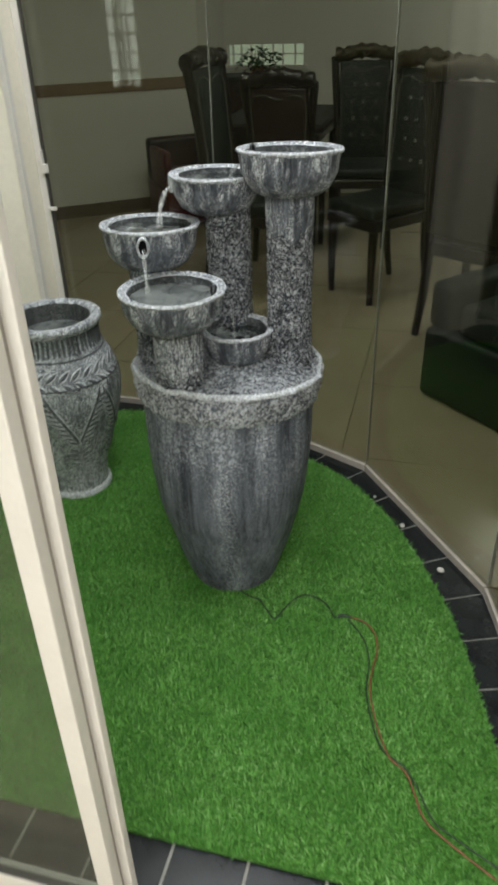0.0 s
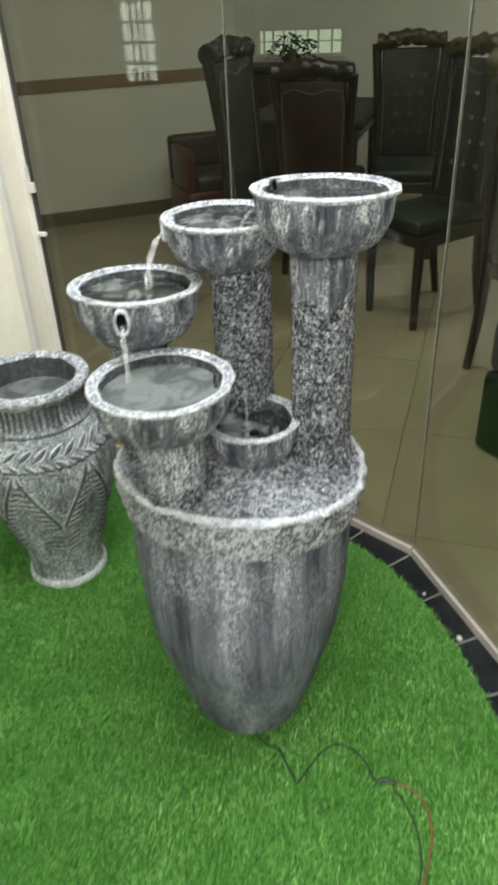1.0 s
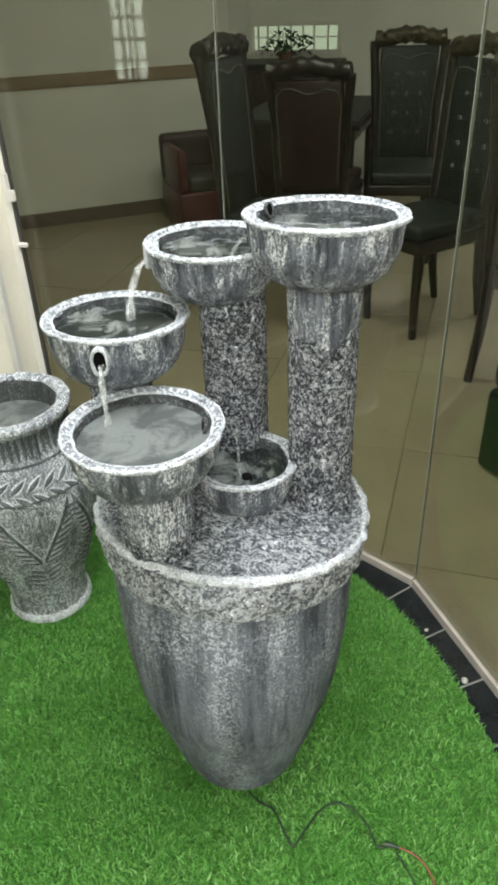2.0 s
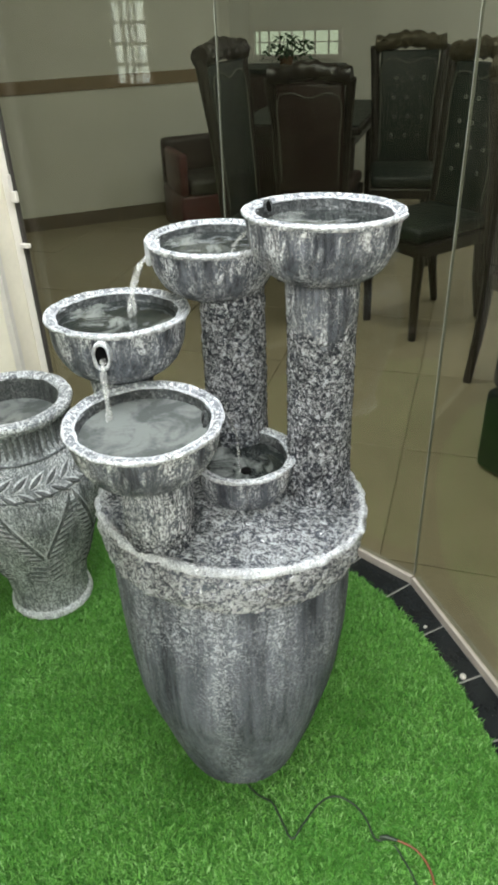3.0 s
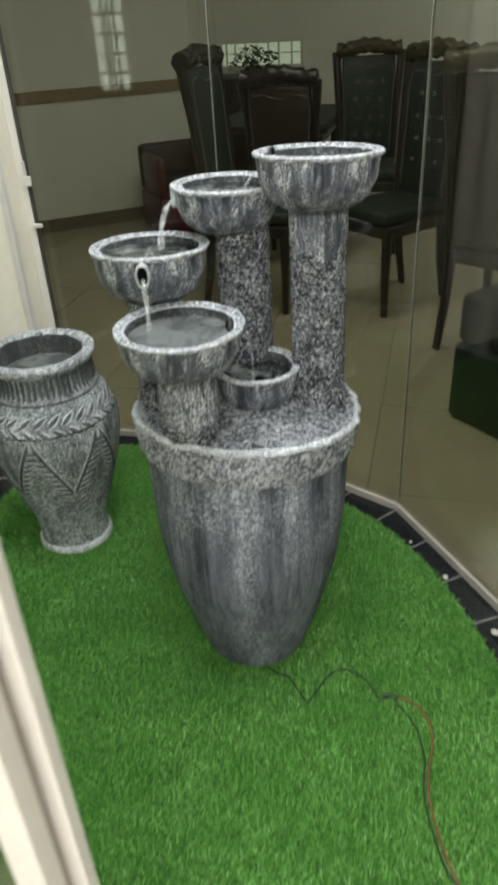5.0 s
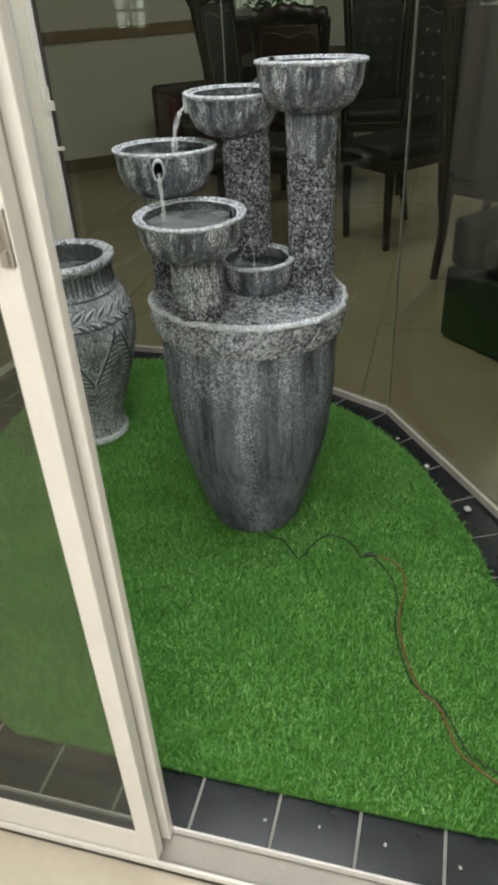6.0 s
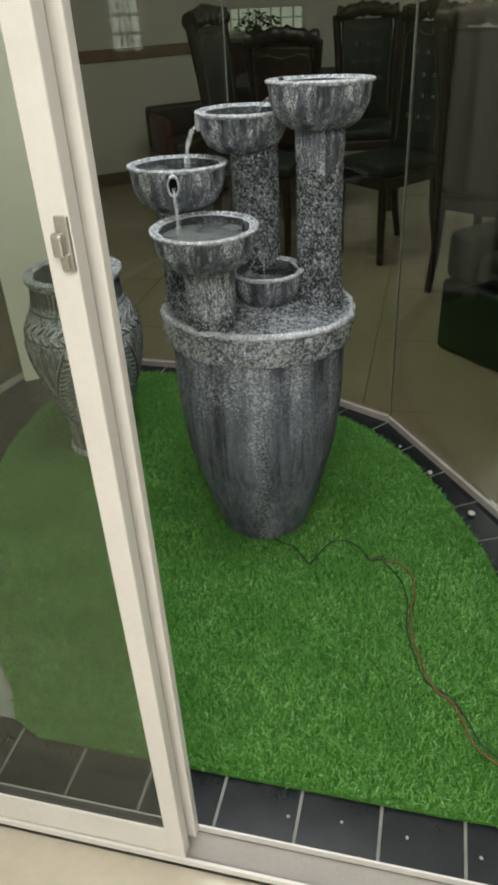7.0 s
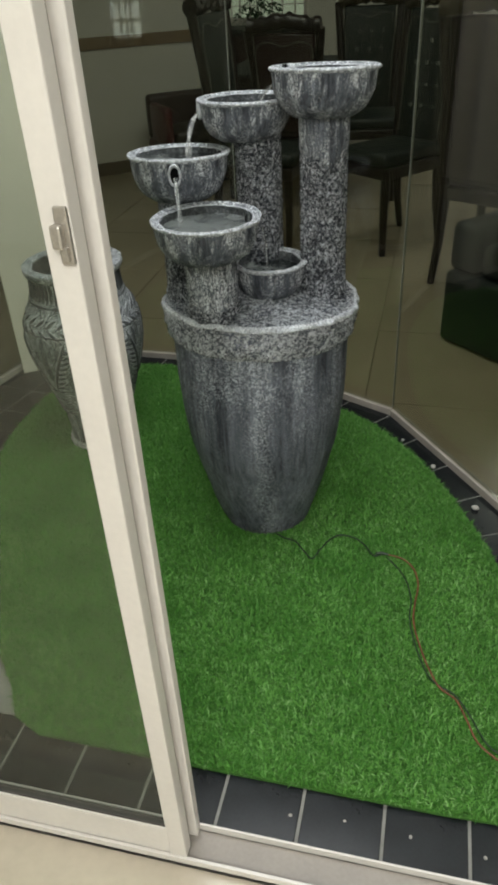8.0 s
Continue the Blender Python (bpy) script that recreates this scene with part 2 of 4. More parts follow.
def lathe(profile, segs=64, warp=None, close=False):
    """A surface turned round z. profile: (radius, height) pairs; warp moves each point along its radius."""
    v, f, n = [], [], len(profile)
    for i in range(segs):
        a = 2 * math.pi * i / segs
        for r, z in profile:
            d = warp(a, r, z) if warp else 0.0
            v.append(((r + d) * math.cos(a), (r + d) * math.sin(a), z))
    for i in range(segs):
        j = (i + 1) % segs
        for k in range(n if close else n - 1):
            m = (k + 1) % n
            f.append((i * n + k, j * n + k, j * n + m, i * n + m))
    return v, f


def disc(r, z, segs=48, wave=0.0):
    v, f, rings = [(0, 0, z)], [], 8
    for k in range(1, rings + 1):
        for i in range(segs):
            a = 2 * math.pi * i / segs
            p = Vector((r * k / rings * math.cos(a), r * k / rings * math.sin(a), z))
            p.z += wave * noise.noise(p * 30) * (k < rings)
            v.append(tuple(p))
    for i in range(segs):
        j = (i + 1) % segs
        f.append((0, 1 + i, 1 + j))
        for k in range(rings - 1):
            a, b = 1 + k * segs, 1 + (k + 1) * segs
            f.append((a + i, b + i, b + j, a + j))
    return v, f


def tube(points, radius, segs=8):
    """A round tube along points; radius is one number or one for each point."""
    pts = [Vector(p) for p in points]
    rad = radius if isinstance(radius, (list, tuple)) else [radius] * len(pts)
    v, f, last = [], [], None
    for k, p in enumerate(pts):
        d = (pts[min(k + 1, len(pts) - 1)] - pts[max(k - 1, 0)]).normalized()
        side = d.cross(last if last else (Vector((0, 0, 1)) if abs(d.z) < 0.9 else Vector((1, 0, 0)))).normalized()
        up = side.cross(d)
        last = up
        for i in range(segs):
            a = 2 * math.pi * i / segs
            v.append(tuple(p + (side * math.cos(a) + up * math.sin(a)) * rad[k]))
    for k in range(len(pts) - 1):
        for i in range(segs):
            j = (i + 1) % segs
            f.append((k * segs + i, k * segs + j, (k + 1) * segs + j, (k + 1) * segs + i))
    f += [tuple(range(segs))[::-1], tuple(range((len(pts) - 1) * segs, len(pts) * segs))]
    return v, f


def prism(outline, z0, z1):
    n = len(outline)
    v = [(x, y, z) for z in (z0, z1) for x, y in outline]
    return v, [tuple(range(n))[::-1], tuple(range(n, 2 * n))] + [(i, (i + 1) % n, n + (i + 1) % n, n + i) for i in range(n)]


def joined(*pieces):
    v, f = [], []
    for pv, pf in pieces:
        k = len(v)
        v += pv
        f += [tuple(i + k for i in q) for q in pf]
    return v, f


def moved(vf, m):
    return [tuple(m @ Vector(p)) for p in vf[0]], vf[1]


def smooth_line(points, steps=8):
    """A curve through the points (Catmull-Rom)."""
    p = [Vector(q) for q in points]
    p = [p[0] * 2 - p[1]] + p + [p[-1] * 2 - p[-2]]
    out = []
    for i in range(1, len(p) - 2):
        for s in range(steps):
            t = s / steps
            a, b, c, d = p[i - 1], p[i], p[i + 1], p[i + 2]
            out.append(0.5 * (2 * b + (c - a) * t + (2 * a - 5 * b + 4 * c - d) * t * t + (3 * b - a - 3 * c + d) * t ** 3))
    return out + [p[-2]]


def mesh_of(name, vf, mat, smooth=False):
    me = bpy.data.meshes.new(name)
    me.from_pydata([tuple(p) for p in vf[0]], [], vf[1])
    bm = bmesh.new()
    bm.from_mesh(me)
    bmesh.ops.recalc_face_normals(bm, faces=bm.faces[:])
    bm.to_mesh(me)
    bm.free()
    me.materials.append(M[mat])
    if smooth:
        me.polygons.foreach_set("use_smooth", [True] * len(me.polygons))
        me.set_sharp_from_angle(angle=radians(50))
    return me


def part(name, vf, mat, parent, label="", smooth=False):
    ob = new(name, mesh_of(name, vf, mat, smooth))
    ob.parent = parent
    return tagged(ob, label)


def thing(name, label, category, m=None, group="", kind=""):
    ob = new(name)
    ob.empty_display_size = 0.1
    ob.matrix_basis = m or Matrix()
    return tagged(ob, label, category, group, kind)


def single(name, vf, mat, label, category, m=None, group="", kind="", smooth=False):
    ob = new(name, mesh_of(name, vf, mat, smooth))
    ob.matrix_basis = m or Matrix()
    return tagged(ob, label, category, group, kind)


def setting(name, vf, mat, label, category, smooth=False):
    return single(name, vf, mat, label, category, kind="structure", smooth=smooth)


# ---- plan of the glazed bay ----
DOOR_Y0, DOOR_Y1 = 0.768, 0.836
BAY = [(0.665, 0.842), (0.655, 1.19), (0.50, 1.82), (0.105, 2.370), (-0.497, 2.668), (-1.15, 2.678)]
BAY_LEFT = [(-1.385, 2.51), (-1.50, 2.03), (-1.36, 1.45), (-1.05, 0.842)]
TURF = [(-0.53, 0.955), (0.0, 0.952), (0.53, 0.968), (0.56, 1.10), (0.515, 1.28), (0.477, 1.43), (0.425, 1.635), (0.352, 1.82), (0.232, 2.05),
        (0.10, 2.22), (-0.03, 2.33), (-0.22, 2.43), (-0.47, 2.53), (-0.77, 2.585), (-0.97, 2.55), (-1.11, 2.43), (-1.165, 2.28), (-1.175, 2.10),
        (-1.155, 1.93), (-1.08, 1.62), (-0.86, 1.28), (-0.66, 1.07), (-0.60, 0.985)]
CEIL = 2.7

# ---- the large structure ----
setting("hall_floor", box(-2.6, 2.6, -2.4, DOOR_Y0, -0.06, -0.004), "hall_floor", "cream polished floor in front of the sliding door", "floor")
setting("ground", box(-5.2, 3.2, -2.6, 8.2, -0.20, -0.066), "grout", "concrete slab under the whole place", "floor")
bay_floor = setting("bay_floor", prism(BAY + BAY_LEFT, -0.06, -0.003), "grout", "pale grouted bed under the black bay tiles", "floor")
dining_floor = setting("dining_floor", box(-4.9, 3.0, DOOR_Y1 + 0.01, 8.0, -0.065, -0.012), "bed", "grouted floor bed of the dining room", "floor")
setting("ceiling", box(-5.2, 3.2, -2.6, 8.2, CEIL, CEIL + 0.12), "ceiling", "plain white painted ceiling", "ceiling")
setting("wall_south", box(-2.75, 2.75, -2.55, -2.4, -0.06, CEIL), "wall", "plain white wall of the hall", "wall")
setting("wall_hall_west", box(-2.75, -2.6, -2.4, DOOR_Y0, -0.06, CEIL), "wall", "plain white side wall of the hall", "wall")
setting("wall_hall_east", box(2.6, 2.75, -2.4, DOOR_Y0, -0.06, CEIL), "wall", "plain white side wall of the hall", "wall")
setting("wall_door_west", box(-5.0, -1.08, DOOR_Y0, DOOR_Y1, -0.06, CEIL), "wall", "white wall beside the sliding door", "wall")
setting("wall_door_east", box(0.67, 3.0, DOOR_Y0, DOOR_Y1, -0.06, CEIL), "wall", "white wall beside the sliding door", "wall")
setting("wall_door_head", box(-1.078, 0.668, DOOR_Y0, DOOR_Y1, 2.25, CEIL), "wall", "white wall above the sliding door", "wall")
setting("wall_dining_east", box(3.0, 3.15, DOOR_Y0, 8.0, -0.06, CEIL), "wall", "white wall of the dining room", "wall")
setting("wall_dining_west", box(-5.15, -5.0, DOOR_Y0, 8.15, -0.06, CEIL), "wall", "white wall of the dining room", "wall")

# far wall with one grilled window
WX0, WX1, WZ0, WZ1, WY = -1.58, -0.90, 0.94, 1.15, 6.6
setting("wall_north", joined(box(-5.0, WX0, WY, WY + 0.15, -0.06, CEIL), box(WX1, 3.0, WY, WY + 0.15, -0.06, CEIL),
                             box(WX0, WX1, WY, WY + 0.15, -0.06, WZ0), box(WX0, WX1, WY, WY + 0.15, WZ1, CEIL)),
        "wall", "white far wall of the dining room", "wall")
win = thing("window_1", "low grilled window in the far wall, bright with daylight", "window", kind="structure")
part("window_frame", joined(box(WX0, WX1, WY - 0.01, WY + 0.03, WZ0, WZ0 + 0.03), box(WX0, WX1, WY - 0.01, WY + 0.03, WZ1 - 0.03, WZ1),
                            box(WX0, WX0 + 0.03, WY - 0.01, WY + 0.03, WZ0 + 0.03, WZ1 - 0.03), box(WX1 - 0.03, WX1, WY - 0.01, WY + 0.03, WZ0 + 0.03, WZ1 - 0.03)),
     "aluminium", win)
for x in (-1.51, -1.44, -1.36, -1.27, -1.18, -1.10, -1.00):
    part("bar", box(x - 0.006, x + 0.006, WY + 0.002, WY + 0.014, WZ0 + 0.03, WZ1 - 0.03), "aluminium", win)
part("bar", box(WX0 + 0.03, WX1 - 0.03, WY + 0.016, WY + 0.026, 1.045, 1.053), "aluminium", win)
setting("backdrop", box(WX0 - 0.3, WX1 + 0.3, WY + 0.5, WY + 0.52, WZ0 - 0.3, WZ1 + 0.3), "daylight", "pale green daylight outside the far window", "backdrop")

# slanting side wall of the dining room, with its dado strip and skirting
WA, WB = Vector((-3.54, 4.70, 0)), Vector((-1.65, 6.12, 0))
wdir = (WB - WA).normalized()
wall_turn = Matrix.Translation(WA) @ Matrix.Rotation(math.atan2(wdir.y, wdir.x), 4, "Z")
wlen = (WB - WA).length
for nm, bx, mt, lb, ct in (("wall_slanting", box(-1.2, wlen, 0, 0.12, -0.06, CEIL), "wall", "greyish white slanting wall of the dining room", "wall"),
                           ("dado_strip", box(-1.2, wlen, -0.012, -0.001, 0.86, 0.94, 0.003), "dado", "brown dado strip along the slanting wall", "trim"),
                           ("baseboard", box(-1.2, wlen, -0.012, -0.001, -0.005, 0.09, 0.003), "skirting", "brown tiled skirting along the slanting wall", "baseboard")):
    single(nm, bx, mt, lb, ct, wall_turn, kind="structure")
setting("wall_return", prism([(-1.65, 6.122), (-1.58, 6.122), (-1.58, 6.598), (-1.72, 6.598), (-1.72, 6.225)], -0.06, CEIL), "wall", "short white wall return", "wall")
sock = thing("wall_socket", "grey socket plate low on the slanting wall", "socket", wall_turn @ pose(0.72, -0.006, 0.27))
part("plate", box(-0.04, 0.04, -0.004, 0.005, -0.04, 0.04, 0.002), "groove", sock)
part("switch", box(-0.012, 0.012, -0.008, -0.005, -0.012, 0.012, 0.001), "gasket", sock)

# cream corner pillar of the bay
setting("pillar", prism([(-1.153, 2.68), (-1.165, 2.58), (-1.36, 2.455), (-1.40, 2.52), (-1.38, 2.72), (-1.19, 2.76)], -0.003, CEIL), "pillar",
        "cream painted corner pillar behind the vase", "pillar")


setting("trim_channel", joined(box(-1.153, -1.128, 2.655, 2.676, 0.0, CEIL), box(-1.176, -1.155, 2.560, 2.578, 0.0, CEIL)), "aluminium", "slim cream channel where the glass meets the pillar", "trim")
setting("trim_gasket", box(-1.127, -1.119, 2.655, 2.669, 0.0, CEIL), "gasket", "dark seal beside the glass channel", "trim")


clip_holder = bpy.data.objects["trim_channel"]
part("clip", joined(box(-1.128, -1.108, 2.640, 2.654, 0.915, 0.945, 0.002), box(-1.127, -1.121, 2.636, 2.654, 0.945, 0.990, 0.001)), "aluminium", clip_holder, "small cream clip on the channel")
part("clip", box(-1.128, -1.098, 2.640, 2.654, 0.785, 0.797, 0.002), "aluminium", clip_holder, "small cream clip on the channel")


def glass_wall(points, first):
    """Frameless tinted panes on a tan floor channel, one pane to each facet."""
    for k in range(len(points) - 1):
        a, b = Vector((*points[k], 0)), Vector((*points[k + 1], 0))
        d = b - a
        m = Matrix.Translation(a) @ Matrix.Rotation(math.atan2(d.y, d.x), 4, "Z")
        w = thing(f"window_{first + k}", "frameless bronze-tinted glass pane of the bay", "window", m, "bay panes", "structure")
        part("pane", box(0.003, d.length - 0.003, -0.005, 0.005, 0.026, CEIL - 0.002), "pane", w)
        part("channel", box(0.004, d.length - 0.004, -0.012, 0.012, -0.003, 0.022, 0.002), "kerb", w, "tan metal floor channel")
        part("edge_strip", box(-0.0007, 0.0007, -0.0055, 0.0055, 0.03, CEIL - 0.01), "edge", w, "pale polished glass edge")


glass_wall(BAY, 2)
glass_wall(BAY_LEFT, 7)

# ---- sliding door ----
TX0, TX1 = -1.076, 0.668
door = thing("door_1", "cream aluminium sliding glass door, slid open to one side", "sliding door", kind="structure")
part("track_bed", box(TX0, TX1, DOOR_Y0 + 0.007, DOOR_Y1 - 0.005, -0.004, 0.006), "groove", door, "dusty grey-brown track bed")
part("track", joined(box(TX0, TX1, DOOR_Y0, DOOR_Y0 + 0.006, 0.006, 0.022, 0.001),
                     box(TX0, TX1, DOOR_Y1 - 0.004, DOOR_Y1, 0.006, 0.024, 0.001)), "aluminium", door, "cream aluminium floor track")
part("head_track", box(TX0, TX1, DOOR_Y0, DOOR_Y1, 2.20, 2.248), "aluminium", door)
part("jamb", box(0.648, 0.666, DOOR_Y0 + 0.001, DOOR_Y1 - 0.001, 0.025, 2.198), "aluminium", door)
SX = -0.143


def leaf(x0, x1, y0, y1, handle, rail=0.045):
    z0, z1, w = 0.018, 2.195, 0.031
    lf = part("door_leaf", joined(box(x1 - w, x1, y0, y1, z0, z1, 0.002), box(x0, x0 + w, y0, y1, z0, z1, 0.002)), "aluminium", door, "cream aluminium stiles of one leaf")
    part("bottom_rail", box(x0 + w, x1 - w, y0 + 0.003, y1 - 0.003, z0, z0 + rail, 0.002), "aluminium", lf)
    part("top_rail", box(x0 + w, x1 - w, y0 + 0.003, y1 - 0.003, z1 - 0.05, z1, 0.002), "aluminium", lf)
    part("pane", box(x0 + w, x1 - w, (y0 + y1) / 2 - 0.003, (y0 + y1) / 2 + 0.003, z0 + rail, z1 - 0.05), "clear", lf, "clear glass pane")
    if handle:
        part("gasket", box(x0 + w, x1 - w, y0 + 0.006, y1 - 0.006, z0 + rail + 0.0005, z0 + rail + 0.006), "gasket", lf)
    if handle:
        part("lock_plate", box(x1 - 0.015, x1 - 0.001, y0 - 0.004, y0 + 0.001, 1.106, 1.160, 0.0015), "steel", lf, "satin steel latch plate")
        part("latch", joined(box(x1 - 0.018, x1 - 0.006, y0 - 0.012, y0 - 0.003, 1.122, 1.145, 0.003), box(x1 - 0.011, x1 - 0.004, y0 - 0.009, y0 - 0.003, 1.110, 1.124, 0.001)), "steel", lf, "small steel thumb latch")
    return lf


leaf(-1.04, SX, 0.772, 0.797, True, 0.079)
leaf(-1.03, SX + 0.008, 0.813, 0.831, False, 0.010)
part("brush_seal", box(SX - 0.028, SX - 0.008, 0.7975, 0.8125, 0.02, 2.19), "groove", door, "grey channel between the two leaves")


# ---- the fountain ----
FX, FY = -0.214, 1.778
fountain = thing("fountain", "dark cast-stone fountain with white dry-brushed bowls on columns", "fountain", pose(FX, FY, 0.012))


def knobbly(scale, depth):
    def warp(a, r, z):
        p = Vector((r * math.cos(a), r * math.sin(a), z)) * scale
        return depth * (noise.noise(p) + 0.5 * noise.noise(p * 2.3))
    return warp


def resample(profile, step):
    out = []
    for (r0, z0), (r1, z1) in zip(profile, profile[1:]):
        k = max(1, round(math.hypot(r1 - r0, z1 - z0) / step))
        out += [(r0 + (r1 - r0) * i / k, z0 + (z1 - z0) * i / k) for i in range(k)]
    return out + [profile[-1]]


def flattened(vf):
    """The mouth of the pot is a little flat at its front; the flattening fades towards the foot."""
    def share(z):
        return 0.74 + 0.10 * min(1.0, max(0.0, (0.645 - z) / 0.065)) + 0.16 * min(1.0, max(0.0, (0.58 - z) / 0.30))
    return [(x, y * share(z) if y < 0 else y, z) for x, y, z in vf[0]], vf[1]


pot_profile = [(p.x, p.y) for p in smooth_line([(0.0, 0.0, 0), (0.106, 0.0, 0), (0.121, 0.010, 0), (0.138, 0.06, 0), (0.156, 0.12, 0), (0.175, 0.19, 0), (0.195, 0.28, 0),
                                               (0.208, 0.37, 0), (0.215, 0.46, 0), (0.217, 0.54, 0), (0.219, 0.588, 0)], 4)]
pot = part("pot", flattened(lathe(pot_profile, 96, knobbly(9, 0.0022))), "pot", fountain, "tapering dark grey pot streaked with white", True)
pot.matrix_basis = pose(0.000, -0.003, -0.009)
part("rim_band", flattened(lathe(resample([(0.212, 0.566), (0.226, 0.569), (0.234, 0.595), (0.238, 0.625), (0.236, 0.640), (0.226, 0.645), (0.214, 0.638)], 0.004), 200, knobbly(48, 0.0060))), "band", fountain, "rough band round the pot's mouth", True)
part("rim_edge", flattened(lathe(resample([(0.2395, 0.634), (0.241, 0.640), (0.237, 0.646), (0.231, 0.646), (0.228, 0.641)], 0.003), 180, knobbly(46, 0.0060))), "rim", fountain, "white-brushed lip of the pot", True)


def top_surface():
    v, f, rings, segs = [(0, 0, 0.645)], [], 48, 140
    for k in range(1, rings + 1):
        for i in range(segs):
            a, r = 2 * math.pi * i / segs, 0.231 * k / rings
            x, y = r * math.cos(a), r * math.sin(a)
            q = Vector((x, y, 0))
            h = 0.634 + 0.022 * max(0.0, 1 - (r / 0.21) ** 2) + 0.006 * noise.noise(q * 34) + 0.004 * noise.noise(q * 80)
            v.append((x, y, h))
    for i in range(segs):
        j = (i + 1) % segs
        f.append((0, 1 + i, 1 + j))
        for k in range(rings - 1):
            a, b = 1 + k * segs, 1 + (k + 1) * segs
            f.append((a + i, b + i, b + j, a + j))
    return v, f


part("top", flattened(top_surface()), "top", fountain, "rough rocky top of the pot", True)


def column(x, y, r, z0, z1, flare=0.0, neck=0.0):
    prof = resample([(r + flare, z0), (r + flare * 0.4, z0 + 0.03), (r, z0 + 0.07), (r, z1)], 0.006)
    ob = part("column", lathe(prof, 110, knobbly(95, 0.0032)), "column", fountain, "round knobbly column", True)
    ob.location = (x - FX, y - FY, 0)
    if neck:
        v, f = lathe(resample([(r - 0.001, z1 - neck), (r + 0.002, z1 - neck * 0.8), (r + 0.003, z1 - neck * 0.5), (r + 0.003, z1)], 0.01), 60, knobbly(30, 0.0012))
        v = [(a, b, c - (z1 - c) / neck * 0.035 * (0.5 + noise.noise(Vector((a * 28, b * 28, 3.1))))) for a, b, c in v]
        part("collar", (v, f), "bowl", ob, "smoother brushed neck", True)
    return ob


def bowl(x, y, z, r, depth, foot, water, level, tip=0.0):
    """One bowl with its broad flat lip; z is the lip's height."""
    prof = [(p.x, p.y) for p in smooth_line([(foot - 0.01, -depth, 0), (r * 0.50, -depth, 0), (r * 0.60, -depth * 0.965, 0), (r * 0.79, -depth * 0.80, 0), (r * 0.915, -depth * 0.50, 0), (r * 0.945, -0.026, 0), (r * 0.968, -0.009, 0)], 5)]
    inner = [(r * 0.845, -0.006), (r * 0.815, -0.03), (r * 0.60, -depth * 0.72), (0.004, -depth * 0.8)]
    ob = part("bowl", lathe(prof, 72, knobbly(16, 0.0018)), "bowl", fountain, "dark grey bowl streaked with white", True)
    ob.matrix_basis = pose(x - FX, y - FY, z - 0.012, tip)
    part("lip", lathe(resample([(r * 0.945, -0.011), (r * 0.985, -0.009), (r * 0.992, -0.004), (r * 0.98, 0.0), (r * 0.955, 0.001), (r * 0.905, -0.001), (r * 0.845, -0.009)], 0.003), 110, knobbly(26, 0.0030)), "lip", ob, "flat worn grey and white lip", True)
    for er, ez, et in ((r * 0.982, -0.0035, 0.0036), (r * 0.862, -0.0055, 0.0022)):
        ring = [(er + et * math.cos(t), ez + et * math.sin(t)) for t in [2 * math.pi * q / 7 for q in range(7)]]
        part("lip_edge", lathe(ring, 120, knobbly(34, 0.0030), True), "rim", ob, "white-brushed edge of the lip", True)
    part("basin", lathe(inner, 64), "cup", ob, "dark wet inside", True)
    part("water", disc(r * 0.825, level, 56, 0.0012), water, ob, "still dark water" if water == "water" else "cloudy bubbling water", True)
    return ob


column(-0.069, 1.848, 0.053, 0.64, 1.058, 0.006, 0.085)
column(-0.232, 1.905, 0.054, 0.64, 1.000, 0.006, 0.0)
column(-0.397, 1.797, 0.050, 0.62, 0.892, 0.010, 0.04)
column(-0.295, 1.672, 0.055, 0.625, 0.802, 0.006, 0.140)
bowl_1 = bowl(-0.069, 1.847, 1.150, 0.116, 0.098, 0.050, "water", -0.022, tip=-3.5)
bowl_2 = bowl(-0.257, 1.904, 1.084, 0.109, 0.090, 0.050, "water", -0.018, tip=-1.5)
bowl_3 = bowl(-0.392, 1.803, 0.988, 0.115, 0.102, 0.046, "water", -0.018, tip=-3.0)
bowl_4 = bowl(-0.291, 1.648, 0.890, 0.118, 0.092, 0.054, "milky", -0.022)
bowl_5 = bowl(-0.191, 1.806, 0.745, 0.089, 0.088, 0.040, "water", -0.026)


def spout(owner, x, y, z, nx, ny, size):
    """A ringed outlet hole that stands a little proud of a bowl."""
    turn = Matrix.Translation((x, y, z)) @ Vector((nx, ny, 0)).to_track_quat("Z", "Y").to_matrix().to_4x4()
    inv = (fountain.matrix_basis @ owner.matrix_basis).inverted() @ turn
    ring = [(size + 0.0026 * math.cos(t), 0.0042 * math.sin(t) + 0.004) for t in [2 * math.pi * i / 8 for i in range(8)]]
    oval = inv @ Matrix.Diagonal((0.82, 1.42, 1.0, 1.0))
    part("spout", moved(joined(lathe(ring, 28, knobbly(70, 0.0018), True), lathe([(size + 0.004, -0.016), (size + 0.002, -0.006), (size + 0.0005, 0.004)], 28, knobbly(50, 0.0012))), oval), "rim", owner, "white-edged outlet hole", True)
    part("mouth", moved(disc(size + 0.001, 0.0035, 20), oval), "hole", owner, "dark outlet opening")


spout(bowl_3, -0.366, 1.690, 0.962, 0.24, -0.97, 0.0145)
spout(bowl_2, -0.350, 1.860, 1.062, -0.9, -0.45, 0.012)


